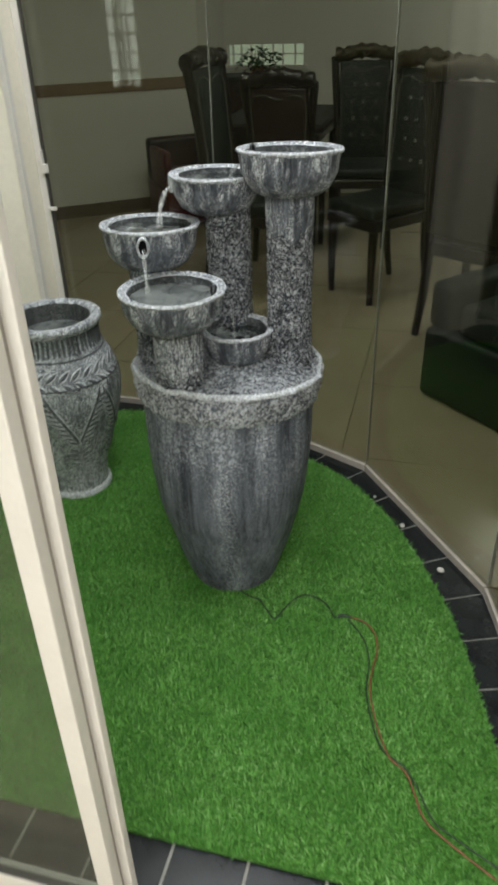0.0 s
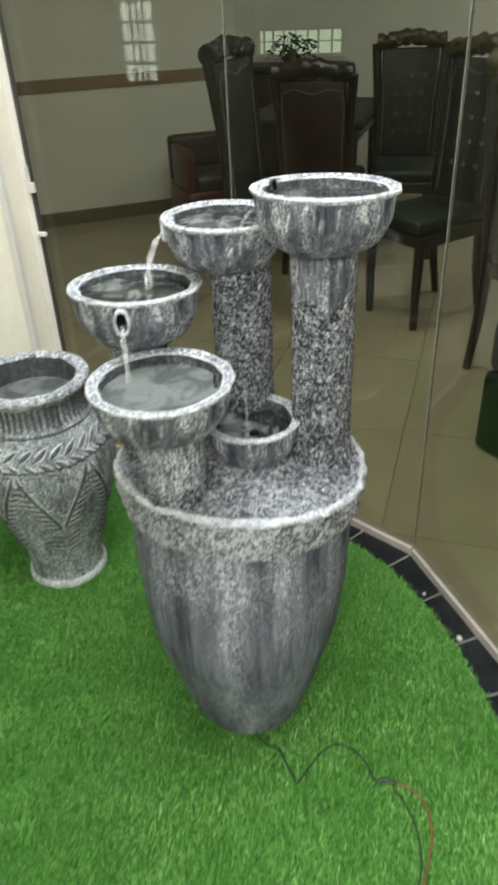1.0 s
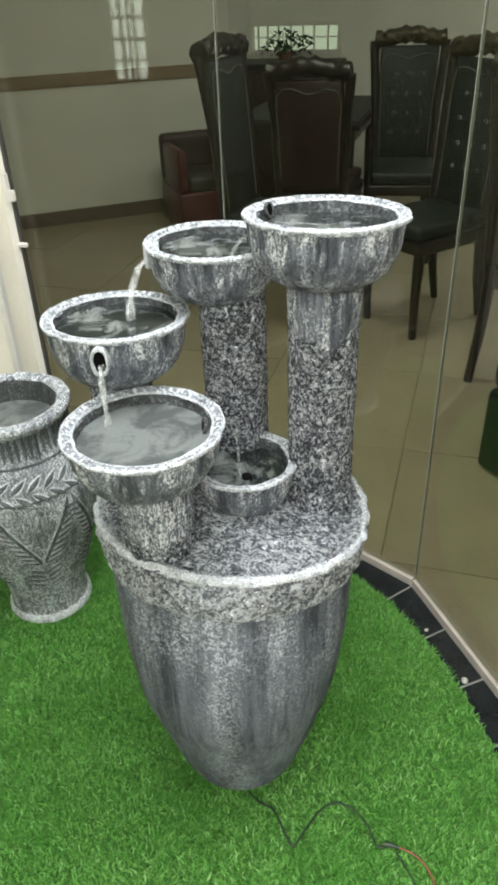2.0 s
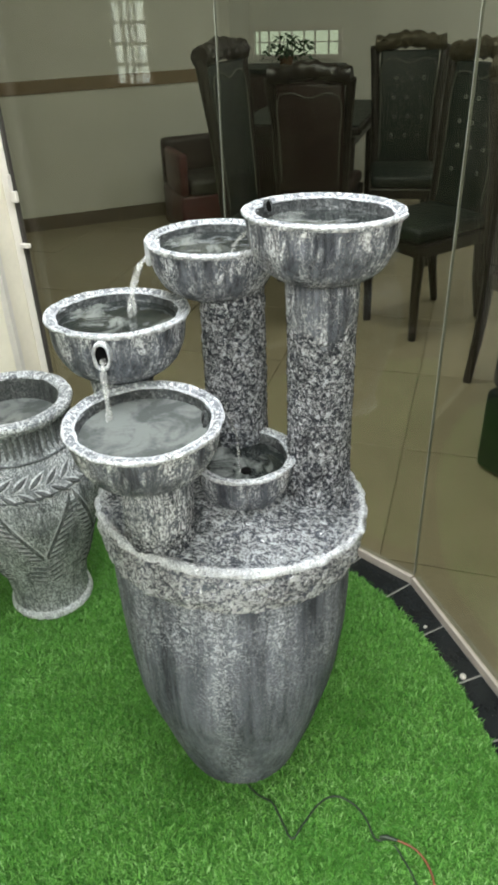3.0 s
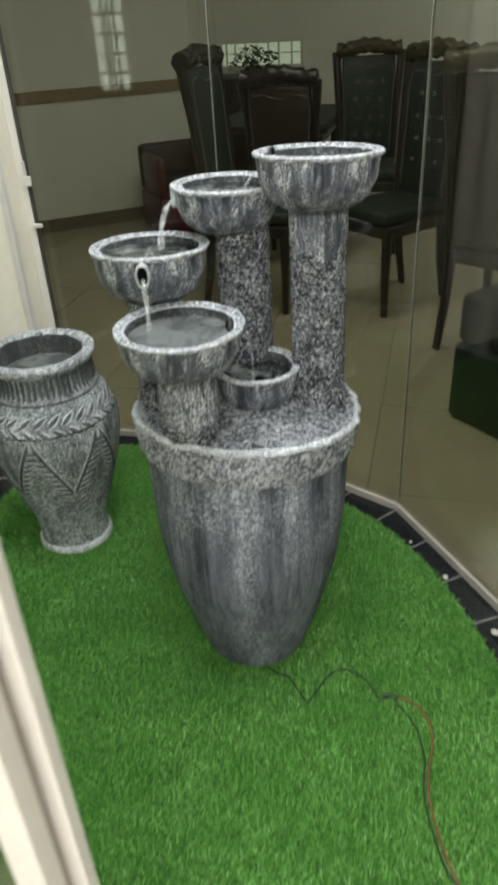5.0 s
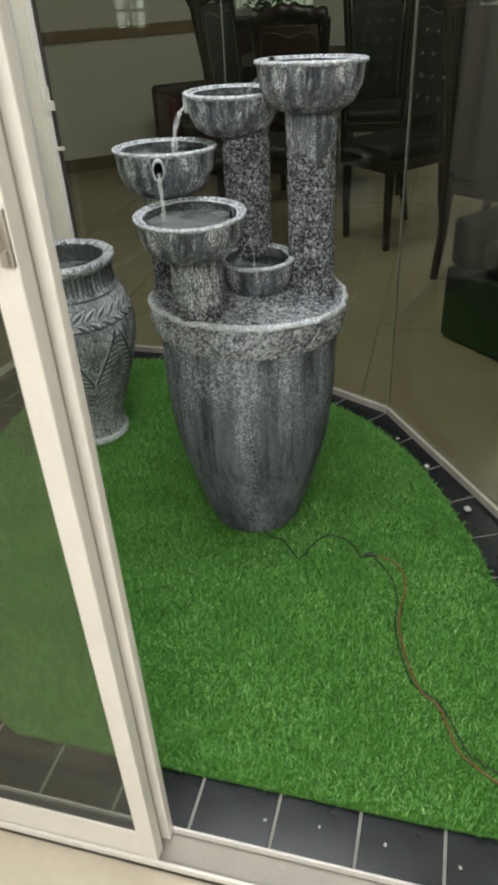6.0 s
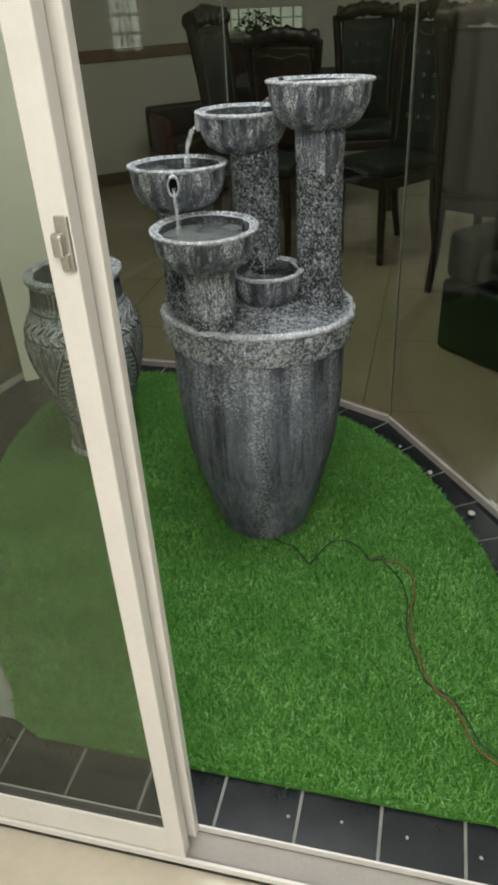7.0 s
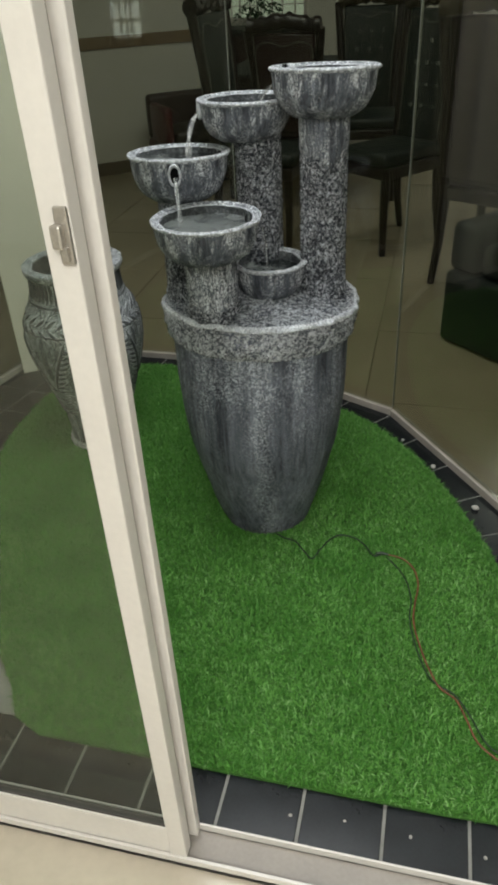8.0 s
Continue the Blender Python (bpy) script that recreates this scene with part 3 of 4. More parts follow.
def inner_hole(owner, x, y, z, nx, ny, size):
    turn = Matrix.Translation((x, y, z)) @ Vector((nx, ny, 0.25)).to_track_quat("Z", "Y").to_matrix().to_4x4()
    inv = (fountain.matrix_basis @ owner.matrix_basis).inverted() @ turn
    ring = [(size + 0.002 * math.cos(t), 0.003 * math.sin(t)) for t in [2 * math.pi * i / 8 for i in range(8)]]
    part("inlet_ring", moved(lathe(ring, 20, knobbly(70, 0.0025), True), inv), "cup", owner, "rough edge of the inlet", True)
    part("inlet", moved(disc(size, 0.001, 18), inv), "hole", owner, "dark inlet hole")


inner_hole(bowl_4, -0.212, 1.688, 0.874, -0.88, -0.45, 0.012)
inner_hole(bowl_1, -0.157, 1.868, 1.141, 0.97, -0.22, 0.010)
pump = part("pump_head", tube([(0.01, -0.02, -0.05), (0.01, -0.02, -0.03), (0.01, -0.02, -0.021)], [0.011, 0.011, 0.008], 14), "hole", bowl_5, "small dark pump head", True)


def stream(points, r0, r1):
    pts = smooth_line(points, 6)
    rad = [(r0 + (r1 - r0) * k / (len(pts) - 1)) * (1 + 0.12 * math.sin(k * 1.3 + r0 * 900)) * 0.72 for k in range(len(pts))]
    loc = [p - Vector((FX, FY, 0.012)) for p in pts]
    strand = []
    for side in (0.0, math.pi):
        twist = [p + Vector((math.cos(side + k * 0.42), math.sin(side + k * 0.42), 0)) * rad[k] * 0.55 for k, p in enumerate(loc)]
        strand.append(tube(twist, [q * 0.62 for q in rad], 8))
    part("water_stream", joined(*strand), "stream", fountain, "thin clear stream of falling water", True)


stream([(-0.352, 1.860, 1.058), (-0.366, 1.848, 1.045), (-0.373, 1.828, 1.010), (-0.373, 1.816, 0.972)], 0.007, 0.010)
stream([(-0.364, 1.689, 0.958), (-0.361, 1.676, 0.945), (-0.355, 1.664, 0.905), (-0.353, 1.660, 0.864)], 0.006, 0.007)
stream([(-0.160, 1.812, 1.128), (-0.175, 1.822, 1.118), (-0.202, 1.844, 1.092), (-0.210, 1.852, 1.065)], 0.004, 0.006)
stream([(-0.207, 1.735, 0.862), (-0.200, 1.752, 0.850), (-0.192, 1.774, 0.800), (-0.190, 1.780, 0.718)], 0.0016, 0.0026)

# ---- the vase ----
VX, VY = -0.851, 2.070
vase = thing("vase", "tall dark grey vase with carved leaves and white brushing", "vase", pose(VX, VY, 0.010))
VASE = [(0.0, 0.0), (0.100, 0.0), (0.106, 0.006), (0.106, 0.016), (0.100, 0.026), (0.101, 0.06), (0.110, 0.12), (0.134, 0.20), (0.160, 0.28), (0.176, 0.35), (0.180, 0.40),
        (0.174, 0.445), (0.156, 0.49), (0.140, 0.52), (0.132, 0.545), (0.130, 0.57), (0.134, 0.588)]
vase_curve = [(p.x, p.y) for p in smooth_line([(r, z, 0) for r, z in VASE], 4)]
part("body", lathe(vase_curve, 96, knobbly(14, 0.0015)), "vase", vase, "swelling body on a narrow foot", True)
part("lip", lathe(resample([(0.131, 0.584), (0.142, 0.590), (0.148, 0.602), (0.147, 0.612), (0.138, 0.616), (0.122, 0.614), (0.116, 0.606)], 0.005), 90, knobbly(30, 0.002)), "lip", vase, "thick white-brushed lip", True)
part("inside", lathe([(0.117, 0.608), (0.112, 0.57), (0.110, 0.53)], 64), "wet", vase, "dark inside", True)
part("water", disc(0.1105, 0.553, 48), "milky", vase, "cloudy standing water", True)
part("foot_ring", lathe(resample([(0.100, 0.024), (0.108, 0.018), (0.110, 0.008), (0.108, 0.001)], 0.004), 80, knobbly(30, 0.0012)), "rim", vase, "white-brushed foot ring", True)


def vase_radius(z):
    for (r0, z0), (r1, z1) in zip(VASE[1:], VASE[2:]):
        if z0 <= z <= z1 and z1 > z0:
            return r0 + (r1 - r0) * (z - z0) / (z1 - z0)
    return VASE[-1][0]


def on_vase(a, z, lift=0.0):
    r = vase_radius(z) + lift
    return Vector((r * math.cos(a), r * math.sin(a), z))


def relief_leaf(a, z, lean, length, width, rise=0.0055):
    """One slim raised leaf laid on the vase's curve."""
    v, f, n = [], [], 7
    for k in range(n):
        s = k / (n - 1)
        w = width * math.sin(math.pi * min(0.97, max(0.03, s)) ** 0.8)
        for o, up in ((-1, rise * 0.25), (0, rise), (1, rise * 0.25)):
            u, h = math.cos(lean) * s * length - math.sin(lean) * o * w, math.sin(lean) * s * length + math.cos(lean) * o * w
            v.append(tuple(on_vase(a + u / vase_radius(z), min(0.58, max(0.03, z + h)), up * math.sin(math.pi * (0.1 + 0.8 * s)) - 0.0004 + 0.0008)))
    for k in range(n - 1):
        for c in (0, 1):
            f.append((k * 3 + c, k * 3 + c + 1, (k + 1) * 3 + c + 1, (k + 1) * 3 + c))
    return v, f


def carve(name, leaves, label):
    part(name, joined(*[relief_leaf(*q) for q in leaves]), "leaf", vase, label, True)
    part("leaf_edge", joined(*[relief_leaf(a, z, lean, length * 1.06, width * 1.75, 0.0028) for a, z, lean, length, width in leaves]), "rim", vase, "white-brushed leaf edges", True)


wreath = []
for i in range(28):
    a = 2 * math.pi * i / 28
    wreath += [(a, 0.462, radians(36), 0.050, 0.0058), (a + 0.06, 0.456, radians(-36), 0.050, 0.0058)]
carve("leaf_wreath", wreath, "carved wreath of slim leaves")
for i in range(6):
    a0 = 2 * math.pi * i / 6 - 1.95
    spray = []
    for side in (-1, 1):
        for k in range(9):
            s = k / 8
            a, z = a0 + side * (0.03 + 0.42 * s), 0.235 + 0.155 * s
            for lean in (22, 78):
                ang = radians(lean) if side > 0 else math.pi - radians(lean)
                spray.append((a, z, ang, 0.042, 0.0046))
    for k in range(4):
        for side in (-1, 1):
            spray.append((a0 + side * 0.02, 0.20 - 0.02 * k, radians(28) if side > 0 else math.pi - radians(28), 0.045, 0.0035))
    carve("leaf_spray", spray, "carved pair of leafy branches")
for i in range(56):
    a = 2 * math.pi * i / 56
    part("flute", tube([on_vase(a, 0.528, 0.0005), on_vase(a, 0.545, 0.002), on_vase(a, 0.565, 0.002), on_vase(a, 0.583, 0.0005)], [0.0025, 0.0042, 0.0042, 0.0025], 6), "leaf", vase, "", True)
for z in (0.437, 0.515):
    part("groove_ring", lathe([(vase_radius(z) + 0.003 * math.cos(t) + 0.0005, z + 0.003 * math.sin(t)) for t in [2 * math.pi * i / 8 for i in range(8)]], 80, knobbly(40, 0.0008), True), "leaf", vase, "", True)

# ---- turf ----
turf_line = [(p.x, p.y) for p in smooth_line([(x, y, 0) for x, y in TURF], 4)]


def inside(x, y, poly):
    hit = False
    for (x0, y0), (x1, y1) in zip(poly, poly[1:] + poly[:1]):
        if (y0 > y) != (y1 > y) and x < (x1 - x0) * (y - y0) / (y1 - y0) + x0:
            hit = not hit
    return hit


setting("turf_backing", prism(turf_line, 0.001, 0.008), "turf_base", "green backing of the artificial turf mat", "turf")


def blades(count):
    rng = np.random.default_rng(5)
    poly = np.array(turf_line)
    x, y = rng.uniform(-1.31, 0.56, count), rng.uniform(0.94, 2.6, count)
    ok = np.zeros(count, bool)
    for (x0, y0), (x1, y1) in zip(poly, np.roll(poly, -1, 0)):
        with np.errstate(divide="ignore", invalid="ignore"):
            ok ^= ((y0 > y) != (y1 > y)) & (x < (x1 - x0) * (y - y0) / (y1 - y0) + x0)
    ok &= (np.hypot(x - FX, y - FY) > 0.108) & (np.hypot(x - VX, y - VY) > 0.10)
    x, y = x[ok], y[ok]
    n = len(x)
    turn, lean = rng.uniform(0, 2 * np.pi, n), rng.uniform(0.2, 1.25, n)
    tall, wide = rng.uniform(0.008, 0.018, n), rng.uniform(0.0010, 0.0019, n)
    face = turn + np.pi / 2 + rng.uniform(-0.6, 0.6, n)
    base = np.stack([x, y, np.full(n, 0.007)], 1)
    side = np.stack([np.cos(face), np.sin(face), np.zeros(n)], 1) * wide[:, None]
    go = np.stack([np.cos(turn), np.sin(turn), np.zeros(n)], 1)
    up = np.array([0, 0, 1.0])
    mid = base + go * (tall * lean * 0.35)[:, None] + up * (tall * 0.55)[:, None]
    tip = base + go * (tall * lean)[:, None] + up * (tall * (1 - 0.3 * lean))[:, None]
    v = np.stack([base - side, base + side, mid + side * 0.8, mid - side * 0.8, tip], 1).reshape(-1, 3)
    k = np.arange(n)[:, None] * 5
    loops = (k + np.array([0, 1, 2, 3, 3, 2, 4])).reshape(-1)
    me = bpy.data.meshes.new("turf")
    me.vertices.add(len(v)), me.loops.add(len(loops)), me.polygons.add(2 * n)
    me.vertices.foreach_set("co", v.reshape(-1))
    me.loops.foreach_set("vertex_index", loops)
    starts = (np.arange(n)[:, None] * 7 + np.array([0, 4])).reshape(-1)
    me.polygons.foreach_set("loop_start", starts)
    me.update(calc_edges=True)
    me.validate()
    me.materials.append(M["turf"])
    return me


tagged(new("turf", blades(330000)), "bright green short artificial turf laid over black tiles", "turf", kind="stuff")

# ---- cable on the turf ----
CABLE_DARK = [(-0.165, 1.657), (-0.137, 1.641), (-0.105, 1.632), (-0.075, 1.598), (-0.05, 1.573), (-0.035, 1.608), (-0.014, 1.656), (0.014, 1.68), (0.053, 1.673), (0.082, 1.649), (0.105, 1.615), (0.126, 1.62)]
CABLE_RED = [(0.123, 1.623), (0.149, 1.623), (0.186, 1.612), (0.214, 1.578), (0.226, 1.524), (0.221, 1.464), (0.221, 1.398), (0.243, 1.315), (0.267, 1.255), (0.285, 1.224), (0.318, 1.199), (0.339, 1.155), (0.361, 1.105), (0.407, 1.069), (0.495, 1.017)]
CABLE_TWO = [(0.141, 1.613), (0.157, 1.596), (0.19, 1.549), (0.21, 1.482), (0.212, 1.398), (0.233, 1.315), (0.257, 1.255), (0.279, 1.232), (0.316, 1.21), (0.345, 1.167), (0.377, 1.107), (0.417, 1.081), (0.515, 1.032)]

def cable(points, r):
    return tube([(x, y, z) for x, y, z in smooth_line([(x, y, 0.020) for x, y in points], 8)], r, 8)


power = thing("power_cable", "thin dark and rust-red pump cable trailing over the turf", "cable")
part("dark_cord", cable(CABLE_DARK, 0.0021), "cable_dark", power, "thin dark green cord", True)
part("red_cord", cable(CABLE_RED, 0.0022), "cable_red", power, "rust-red flex", True)
part("second_cord", cable(CABLE_TWO, 0.0018), "cable_dark", power, "thin dark cord beside the red flex", True)
part("joint", tube([(0.112, 1.620, 0.022), (0.126, 1.622, 0.024), (0.146, 1.622, 0.022)], [0.003, 0.005, 0.003], 8), "cable_dark", power, "taped joint", True)

# ---- dining room things ----
def dining_chair(m, w=0.42, h=1.2, back="green", label="", studs=True, piped=True, crest_mat="gilt"):
    """High-backed dining chair with a carved crest; it faces -y."""
    ch = thing("dining_chair", label, "chair", m, "dining chairs")
    hw = w / 2
    for sx in (-1, 1):
        part("leg", tube([(sx * (hw - 0.03), -0.20, 0.43), (sx * (hw - 0.028), -0.205, 0.2), (sx * (hw - 0.03), -0.20, 0.0)], [0.026, 0.021, 0.018], 8), "wood", ch, "", True)
        part("leg", tube([(sx * (hw - 0.04), 0.19, 0.45), (sx * (hw - 0.04), 0.21, 0.2), (sx * (hw - 0.04), 0.25, 0.0)], [0.026, 0.022, 0.018], 8), "wood", ch, "", True)
        part("back_post", tube([(sx * (hw - 0.03), 0.19, 0.44), (sx * (hw - 0.015), 0.215, 0.8), (sx * (hw + 0.005), 0.265, h - 0.07)], [0.024, 0.022, 0.026], 8), "wood", ch, "", True)
    part("seat_frame", box(-hw, hw, -0.23, 0.21, 0.39, 0.45, 0.01), "wood", ch)
    part("seat", box(-hw + 0.01, hw - 0.01, -0.235, 0.19, 0.45, 0.515, 0.022), back, ch, "padded seat", True)
    lean = Matrix.Translation((0, 0.205, 0.52)) @ Matrix.Rotation(radians(-5.5), 4, "X")
    bh = h - 0.62
    bk = part("backrest", moved(box(-hw + 0.03, hw - 0.03, -0.025, 0.022, -0.03, bh + 0.01, 0.015), lean), back, ch, "tall padded backrest", True)
    crest = []
    for i in range(15):
        s = i / 14 * 2 - 1
        z = bh + 0.040 + 0.024 * math.cos(s * math.pi) * (1 - abs(s) * 0.3) + 0.02 * abs(s)
        crest.append(((hw + 0.005) * s, 0, z))
    part("crest", moved(tube(crest, [0.042 + 0.008 * math.sin(i * 2.4) for i in range(15)], 8), lean), crest_mat, ch, "carved scrolled crest", True)
    curls = [moved(lathe([(0.018 + 0.007 * math.cos(t), 0.007 * math.sin(t)) for t in [2 * math.pi * q / 6 for q in range(6)]], 12, None, True),
                   lean @ Matrix.Translation((x, -0.034, bh + 0.05)) @ Matrix.Rotation(radians(90), 4, "X")) for x in (-hw * 0.75, -hw * 0.38, 0, hw * 0.38, hw * 0.75)]
    for curl in curls:
        part("scroll", curl, crest_mat, ch, "small carved scroll", True)
    for y in (-0.028, 0.025) if piped else ():
        line = [(-hw + 0.05, y, 0.02), (-hw + 0.045, y, bh * 0.5), (-hw + 0.04, y, bh - 0.07), (-hw * 0.45, y, bh - 0.03), (0, y, bh - 0.055), (hw * 0.45, y, bh - 0.03), (hw - 0.04, y, bh - 0.07), (hw - 0.045, y, bh * 0.5), (hw - 0.05, y, 0.02)]
        part("piping", moved(tube(smooth_line(line, 4), 0.003, 6), lean), "piping", bk, "pale piping")
    if studs:
        for r in range(4):
            for c in (-1, 0, 1):
                part("stud", moved(lathe([(0.0005, -0.005), (0.008, -0.004), (0.010, 0.0), (0.008, 0.003)], 8), lean @ Matrix.Translation((c * w * 0.2 + (0.0 if r % 2 else 0.012), -0.027, bh - 0.13 - 0.1 * r)) @ Matrix.Rotation(radians(90), 4, "X")), "stud", bk, "shiny stud")
    return ch


dining_chair(pose(-0.74, 4.17, -0.004, 0, 0, 82), 0.40, 1.23, label="dark wooden dining chair with green leather back and pale piping", studs=False, crest_mat="wood")
dining_chair(pose(-0.69, 4.87, -0.004, 0, 0, 178), 0.40, 1.10, "maroon", label="dark mahogany dining chair with maroon back, drawn up to the table", studs=False, crest_mat="wood")
dining_chair(pose(-0.28, 5.22, -0.012, 0, 0, 8), 0.38, 1.18, label="high-backed dining chair with carved crest and studded green back")
dining_chair(pose(-0.055, 4.24, -0.004, 0, 0, -40), 0.37, 1.20, label="high-backed dining chair with gilt carved crest and studded dark back")
dining_chair(pose(0.47, 3.75, -0.004, 0, 0, 150), 0.42, 1.22, "wood", label="brown high-backed dining chair seen from behind", studs=False, piped=False)

board = thing("sideboard", "low dark mahogany sideboard under the far window", "sideboard", pose(-1.22, 6.38, -0.012))
part("body", box(-0.33, 0.33, -0.18, 0.20, 0.06, 0.90, 0.006), "wood", board)
part("top", box(-0.36, 0.36, -0.20, 0.205, 0.902, 0.930, 0.006), "green", board, "dark green glossy top")
part("plinth", box(-0.31, 0.31, -0.16, 0.18, 0.0, 0.058), "wood", board)
for x0, x1 in ((-0.32, -0.005), (0.005, 0.32)):
    dr = part("door", box(x0, x1, -0.196, -0.182, 0.09, 0.88, 0.004), "maroon", board, "plain dark red-brown door")
    part("knob", box(min(abs(x0), abs(x1)) * (1 if x1 > 0.1 else -1) * 3 - 0.008, min(abs(x0), abs(x1)) * (1 if x1 > 0.1 else -1) * 3 + 0.008, -0.212, -0.197, 0.50, 0.516, 0.003), "gilt", dr, "small gilt knob")

table = thing("dining_table", "dark mahogany dining table with a green glass top", "table", pose(-0.86, 5.48, -0.012))
part("tabletop", box(-0.36, 0.36, -0.50, 0.50, 0.72, 0.76, 0.01), "wood", table)
part("glass_top", box(-0.35, 0.35, -0.49, 0.49, 0.7605, 0.768, 0.002), "green", table, "dark green glossy top")
part("apron", joined(box(-0.31, 0.31, -0.45, -0.43, 0.64, 0.719), box(-0.31, 0.31, 0.43, 0.45, 0.64, 0.719), box(-0.31, -0.29, -0.43, 0.43, 0.64, 0.719), box(0.29, 0.31, -0.43, 0.43, 0.64, 0.719)), "wood", table)
for sx in (-1, 1):
    for sy in (-1, 1):
        part("leg", tube([(sx * 0.29, sy * 0.43, 0.70), (sx * 0.29, sy * 0.43, 0.55), (sx * 0.29, sy * 0.43, 0.25), (sx * 0.29, sy * 0.43, 0.0)], [0.036, 0.034, 0.028, 0.024], 8), "wood", table, "", True)

arm_m = Matrix.Translation((0.245, 3.00, -0.004)) @ Matrix.Rotation(math.atan2(-0.67, 0.74), 4, "Z")
arm = thing("armchair", "bulky dark green upholstered armchair on the dining room floor", "armchair", arm_m)
part("base", box(0, 0.78, 0, 0.74, 0.006, 0.30, 0.02), "green", arm, "", True)
part("cushion", box(0.14, 0.64, 0.02, 0.60, 0.302, 0.43, 0.035), "green", arm, "", True)
part("armrest", box(0.0, 0.135, 0.01, 0.72, 0.302, 0.49, 0.03), "green", arm, "", True)
part("armrest", box(0.645, 0.78, 0.01, 0.72, 0.302, 0.56, 0.03), "green", arm, "", True)
part("backrest", box(0.14, 0.64, 0.605, 0.76, 0.302, 0.92, 0.04), "green", arm, "", True)

redm = Matrix.Translation((-1.60, 5.56, -0.004)) @ Matrix.Rotation(radians(38), 4, "Z")
rc = thing("red_armchair", "low dark maroon and red leather armchair against the slanting wall", "armchair", redm)
part("base", box(-0.25, 0.25, -0.24, 0.22, 0.03, 0.28, 0.015), "red", rc, "", True)
part("cushion", box(-0.19, 0.19, -0.25, 0.12, 0.282, 0.38, 0.03), "wood", rc, "near-black seat cushion", True)
part("backrest", box(-0.25, 0.25, 0.125, 0.22, 0.282, 0.58, 0.03), "maroon", rc, "", True)
for sx in (-1, 1):
    part("armrest", box(min(sx * 0.195, sx * 0.25), max(sx * 0.195, sx * 0.25), -0.24, 0.12, 0.282, 0.54 if sx < 0 else 0.50, 0.02), "red", rc, "dark red armrest", True)
    part("foot", box(sx * 0.2 - 0.025, sx * 0.2 + 0.025, -0.2, -0.15, 0.0, 0.03), "wood", rc)

plant = thing("potted_plant", "small leafy plant in a clay pot on the sideboard", "plant", pose(-1.26, 6.40, 0.918))
part("pot", lathe([(0.001, 0.0), (0.04, 0.0), (0.052, 0.05), (0.056, 0.056), (0.048, 0.056), (0.045, 0.045), (0.001, 0.045)], 24), "clay", plant, "", True)
rng = random.Random(4)
fol = []
for i in range(130):
    a, r, z = rng.uniform(0, 6.28), rng.uniform(0.0, 0.17), rng.uniform(0.05, 0.19)
    m = Matrix.Translation((r * math.cos(a), r * math.sin(a) * 0.6, z * (1 - r * 1.6))) @ Euler((rng.uniform(-0.9, 0.9), rng.uniform(-0.9, 0.9), a)).to_matrix().to_4x4()
    fol.append(moved(([(0, 0, 0), (0.02, 0.013, 0.004), (0.05, 0, -0.006), (0.02, -0.013, 0.004), (0.025, 0, 0.0)], [(0, 1, 4), (1, 2, 4), (2, 3, 4), (3, 0, 4)]), m))
part("foliage", joined(*fol), "leafy", plant, "dense small green leaves")
part("stem", tube([(0, 0, 0.045), (0.01, 0.005, 0.1), (0.0, 0.01, 0.17)], [0.006, 0.005, 0.003], 6), "leafy", plant)

# added glowing lattice, out of view: gives the back panes a bright shape to mirror
wl = thing("mirrored_glow_lattice", "added glowing white lattice, unseen itself, standing in for a bright shape mirrored in the panes", "wall lamp", pose(-1.62, 0.840, 1.37))
part("glow_sheet", box(-0.085, 0.085, 0.006, 0.016, -0.36, 0.36, 0.003), "panel", wl, "glowing white panel")
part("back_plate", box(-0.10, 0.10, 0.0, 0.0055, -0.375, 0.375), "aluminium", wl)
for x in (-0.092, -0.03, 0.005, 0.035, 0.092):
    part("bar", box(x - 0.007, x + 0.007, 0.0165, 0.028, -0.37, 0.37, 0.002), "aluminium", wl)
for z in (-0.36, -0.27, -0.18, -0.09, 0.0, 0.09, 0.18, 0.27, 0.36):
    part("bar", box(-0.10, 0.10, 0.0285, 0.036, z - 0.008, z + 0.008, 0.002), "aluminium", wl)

# recessed downlights, added on the unseen ceiling as small glowing sources
for x, y in ((0.2, 1.3), (-0.7, 2.0), (-1.2, 0.2), (0.2, -1.2), (1.4, -0.6), (-1.9, 4.2), (0.4, 4.6)):
    dl = thing("downlight", "small round lit ceiling downlight, added out of view", "ceiling light", pose(x, y, CEIL - 0.012), "downlights")
    part("ring", lathe([(0.035, 0.0), (0.045, 0.0), (0.047, 0.006), (0.047, 0.0115), (0.035, 0.0115)], 24, None, True), "aluminium", dl, "", True)
    part("lens", disc(0.034, 0.006, 24), "lamp", dl, "bright lens")

# small white pebbles along the turf's edge
for x, y, r in ((0.250, 2.066, 0.010), (0.372, 1.880, 0.012), (0.528, 1.335, 0.014), (0.15, 2.205, 0.006), (0.02, 0.895, 0.004), (0.12, 0.905, 0.003), (0.24, 0.90, 0.004), (0.37, 0.89, 0.004)):
    sph = lathe([(0.0008, -0.5), (0.55, -0.42), (0.95, -0.1), (0.95, 0.15), (0.55, 0.5), (0.0008, 0.6)], 9)
    single("pebble", ([(p[0] * r, p[1] * r * 0.8, (p[2] + 0.5) * r) for p in sph[0]], sph[1]), "pebble", "small white chip lying on the black tiles", "pebble", pose(x, y, 0.0005, 0, 0, 40 * x * 10), "white chips", smooth=True)

# ---- tiles, last ----
TILE = box(-0.0735, 0.0735, -0.0735, 0.0735, -0.008, 0.0, 0.0015)
tile_mesh = mesh_of("tile", TILE, "tile")


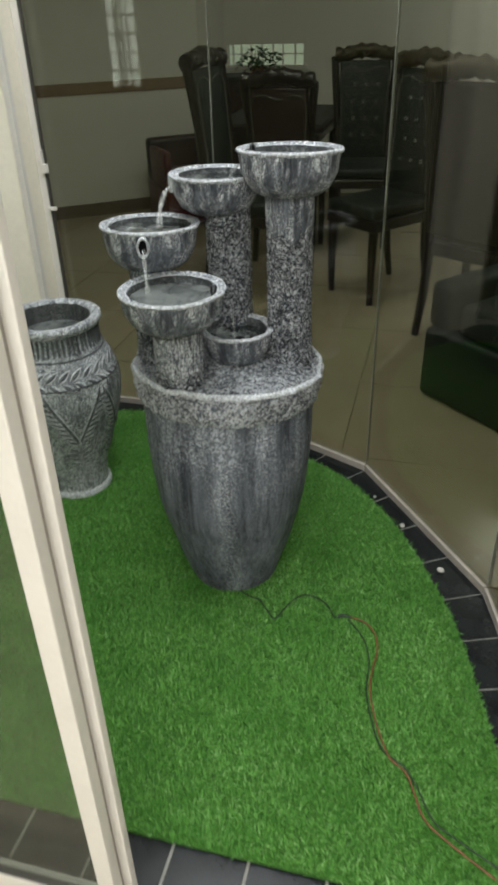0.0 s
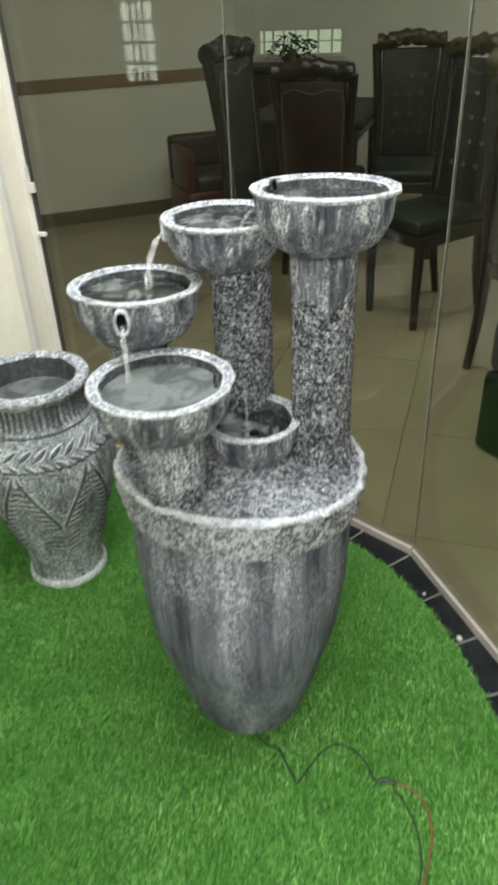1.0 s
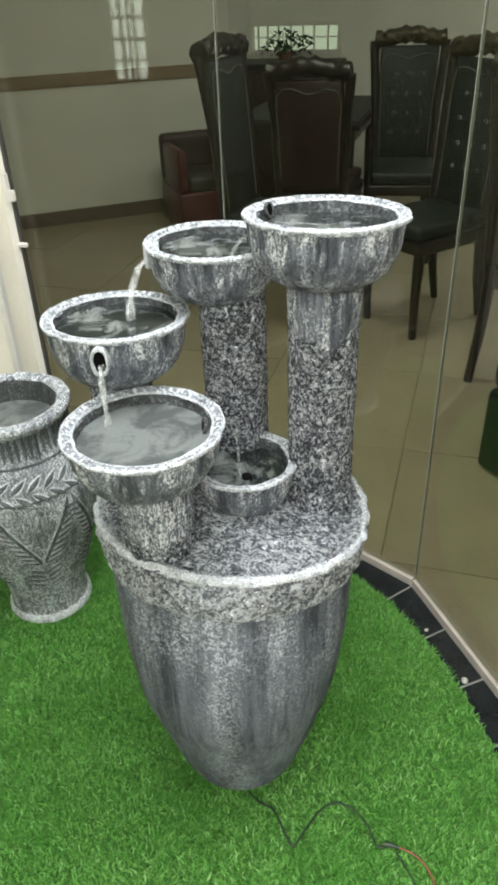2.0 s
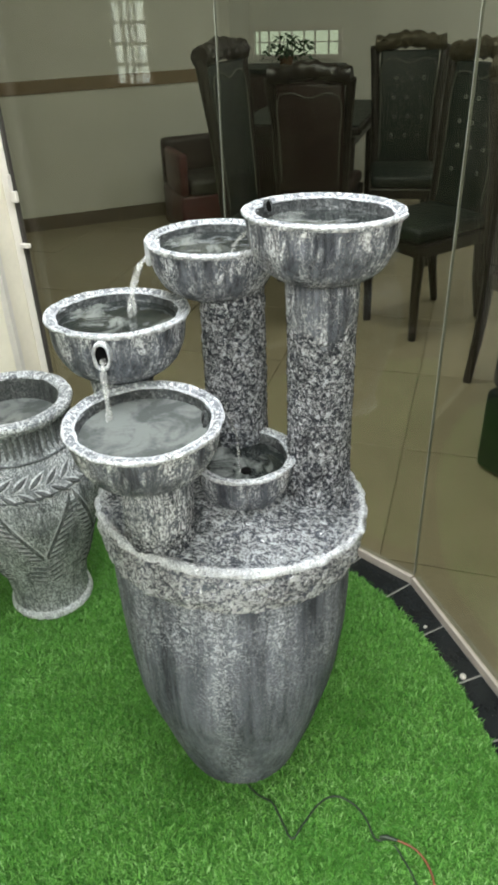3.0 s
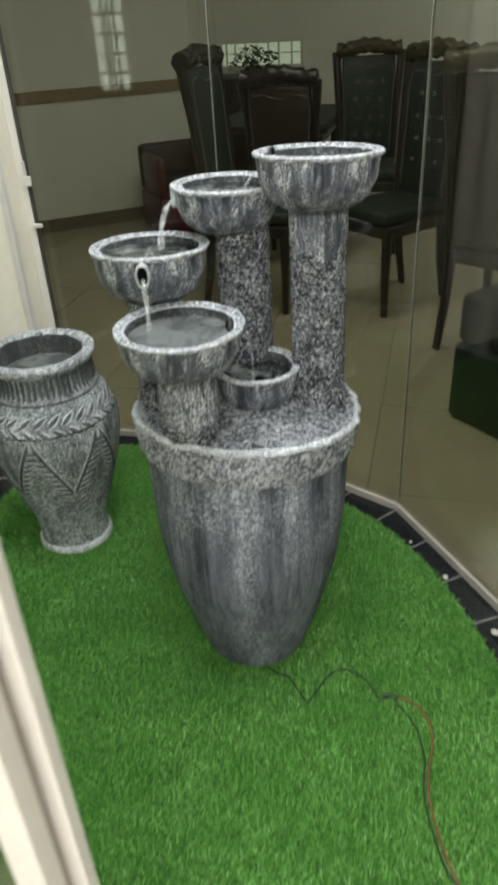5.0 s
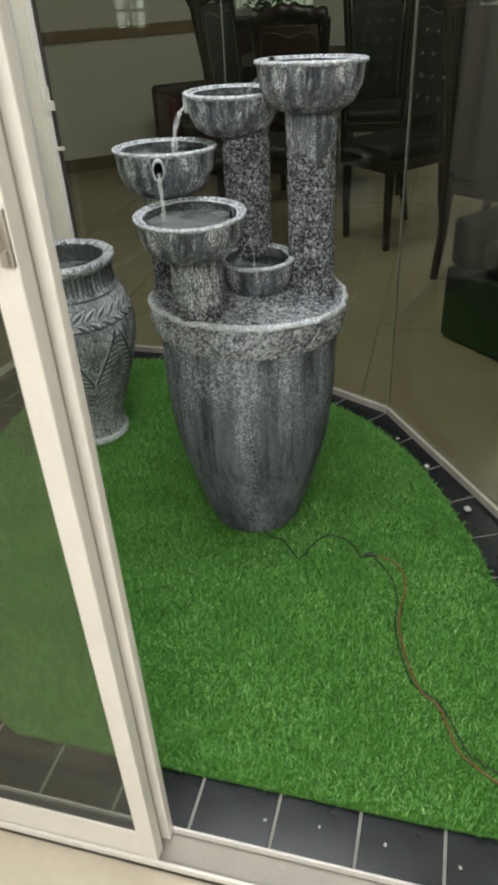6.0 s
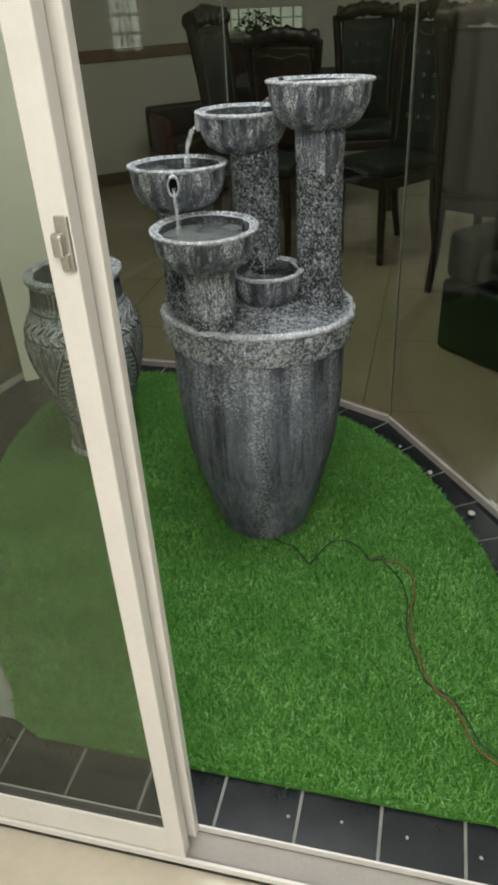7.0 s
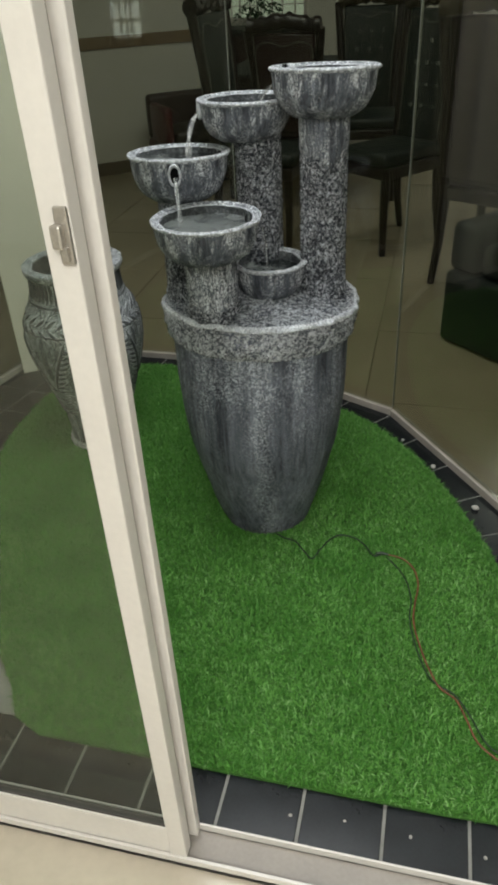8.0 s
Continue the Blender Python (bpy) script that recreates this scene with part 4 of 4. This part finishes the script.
def lay(mesh, parent, x, y, turn, z=0.0):
    ob = new("tile", mesh)
    ob.parent = parent
    ob.matrix_basis = pose(x, y, z + random.uniform(-0.0006, 0.0004), random.uniform(-0.15, 0.15), random.uniform(-0.15, 0.15), turn)


for k in range(11):
    lay(tile_mesh, bay_floor, -0.9565 + 0.153 * k, 0.917, 0)


def offset_line(pts, d):
    """The line of points moved d to its left, with mitred corners."""
    v = [Vector(p) for p in pts]
    dirs = [(b - a).normalized() for a, b in zip(v, v[1:])]
    nor = [Vector((-q.y, q.x)) for q in dirs]
    out = [v[0] + nor[0] * d]
    for k in range(1, len(v) - 1):
        m = (nor[k - 1] + nor[k]).normalized()
        out.append(v[k] + m * (d / m.dot(nor[k])))
    return out + [v[-1] + nor[-1] * d]


for pts, near, far in ((BAY, 0.014, 0.165), (BAY_LEFT, 0.014, 0.165), (BAY_LEFT, 0.171, 0.322)):
    outer, inner = offset_line(pts, near), offset_line(pts, far)
    for k in range(len(pts) - 1):
        count = max(1, round((outer[k + 1] - outer[k]).length / 0.152))
        for q in range(count):
            quad = []
            for line, ends in ((outer, (q, q + 1)), (inner, (q + 1, q))):
                for e in ends:
                    gap = 0.0032 if e == q else -0.0032
                    d = line[k + 1] - line[k]
                    quad.append(line[k] + d * (e / count) + d.normalized() * gap)
            mid = sum(quad, Vector((0, 0))) / 4
            if mid.y > 1.09:
                ob = new("tile", mesh_of("tile", prism([tuple(c - mid) for c in quad], -0.008, 0.0), "tile"))
                ob.parent = bay_floor
                ob.matrix_basis = pose(mid.x, mid.y, random.uniform(-0.0006, 0.0006), random.uniform(-0.15, 0.15), random.uniform(-0.15, 0.15))
big = mesh_of("tile", box(-0.298, 0.298, -0.298, 0.298, -0.010, 0.0, 0.0015), "floor_tile")
for i in range(9):
    for j in range(11):
        x, y = -3.9 + 0.6 * i, 1.55 + 0.6 * j
        near = all(inside(x + a, y + b, BAY + BAY_LEFT) for a in (-0.3, 0.3) for b in (-0.3, 0.3))
        if not near and y < 6.5 and not inside(x, y, BAY + BAY_LEFT):
            lay(big, dining_floor, x, y, 0, -0.004)
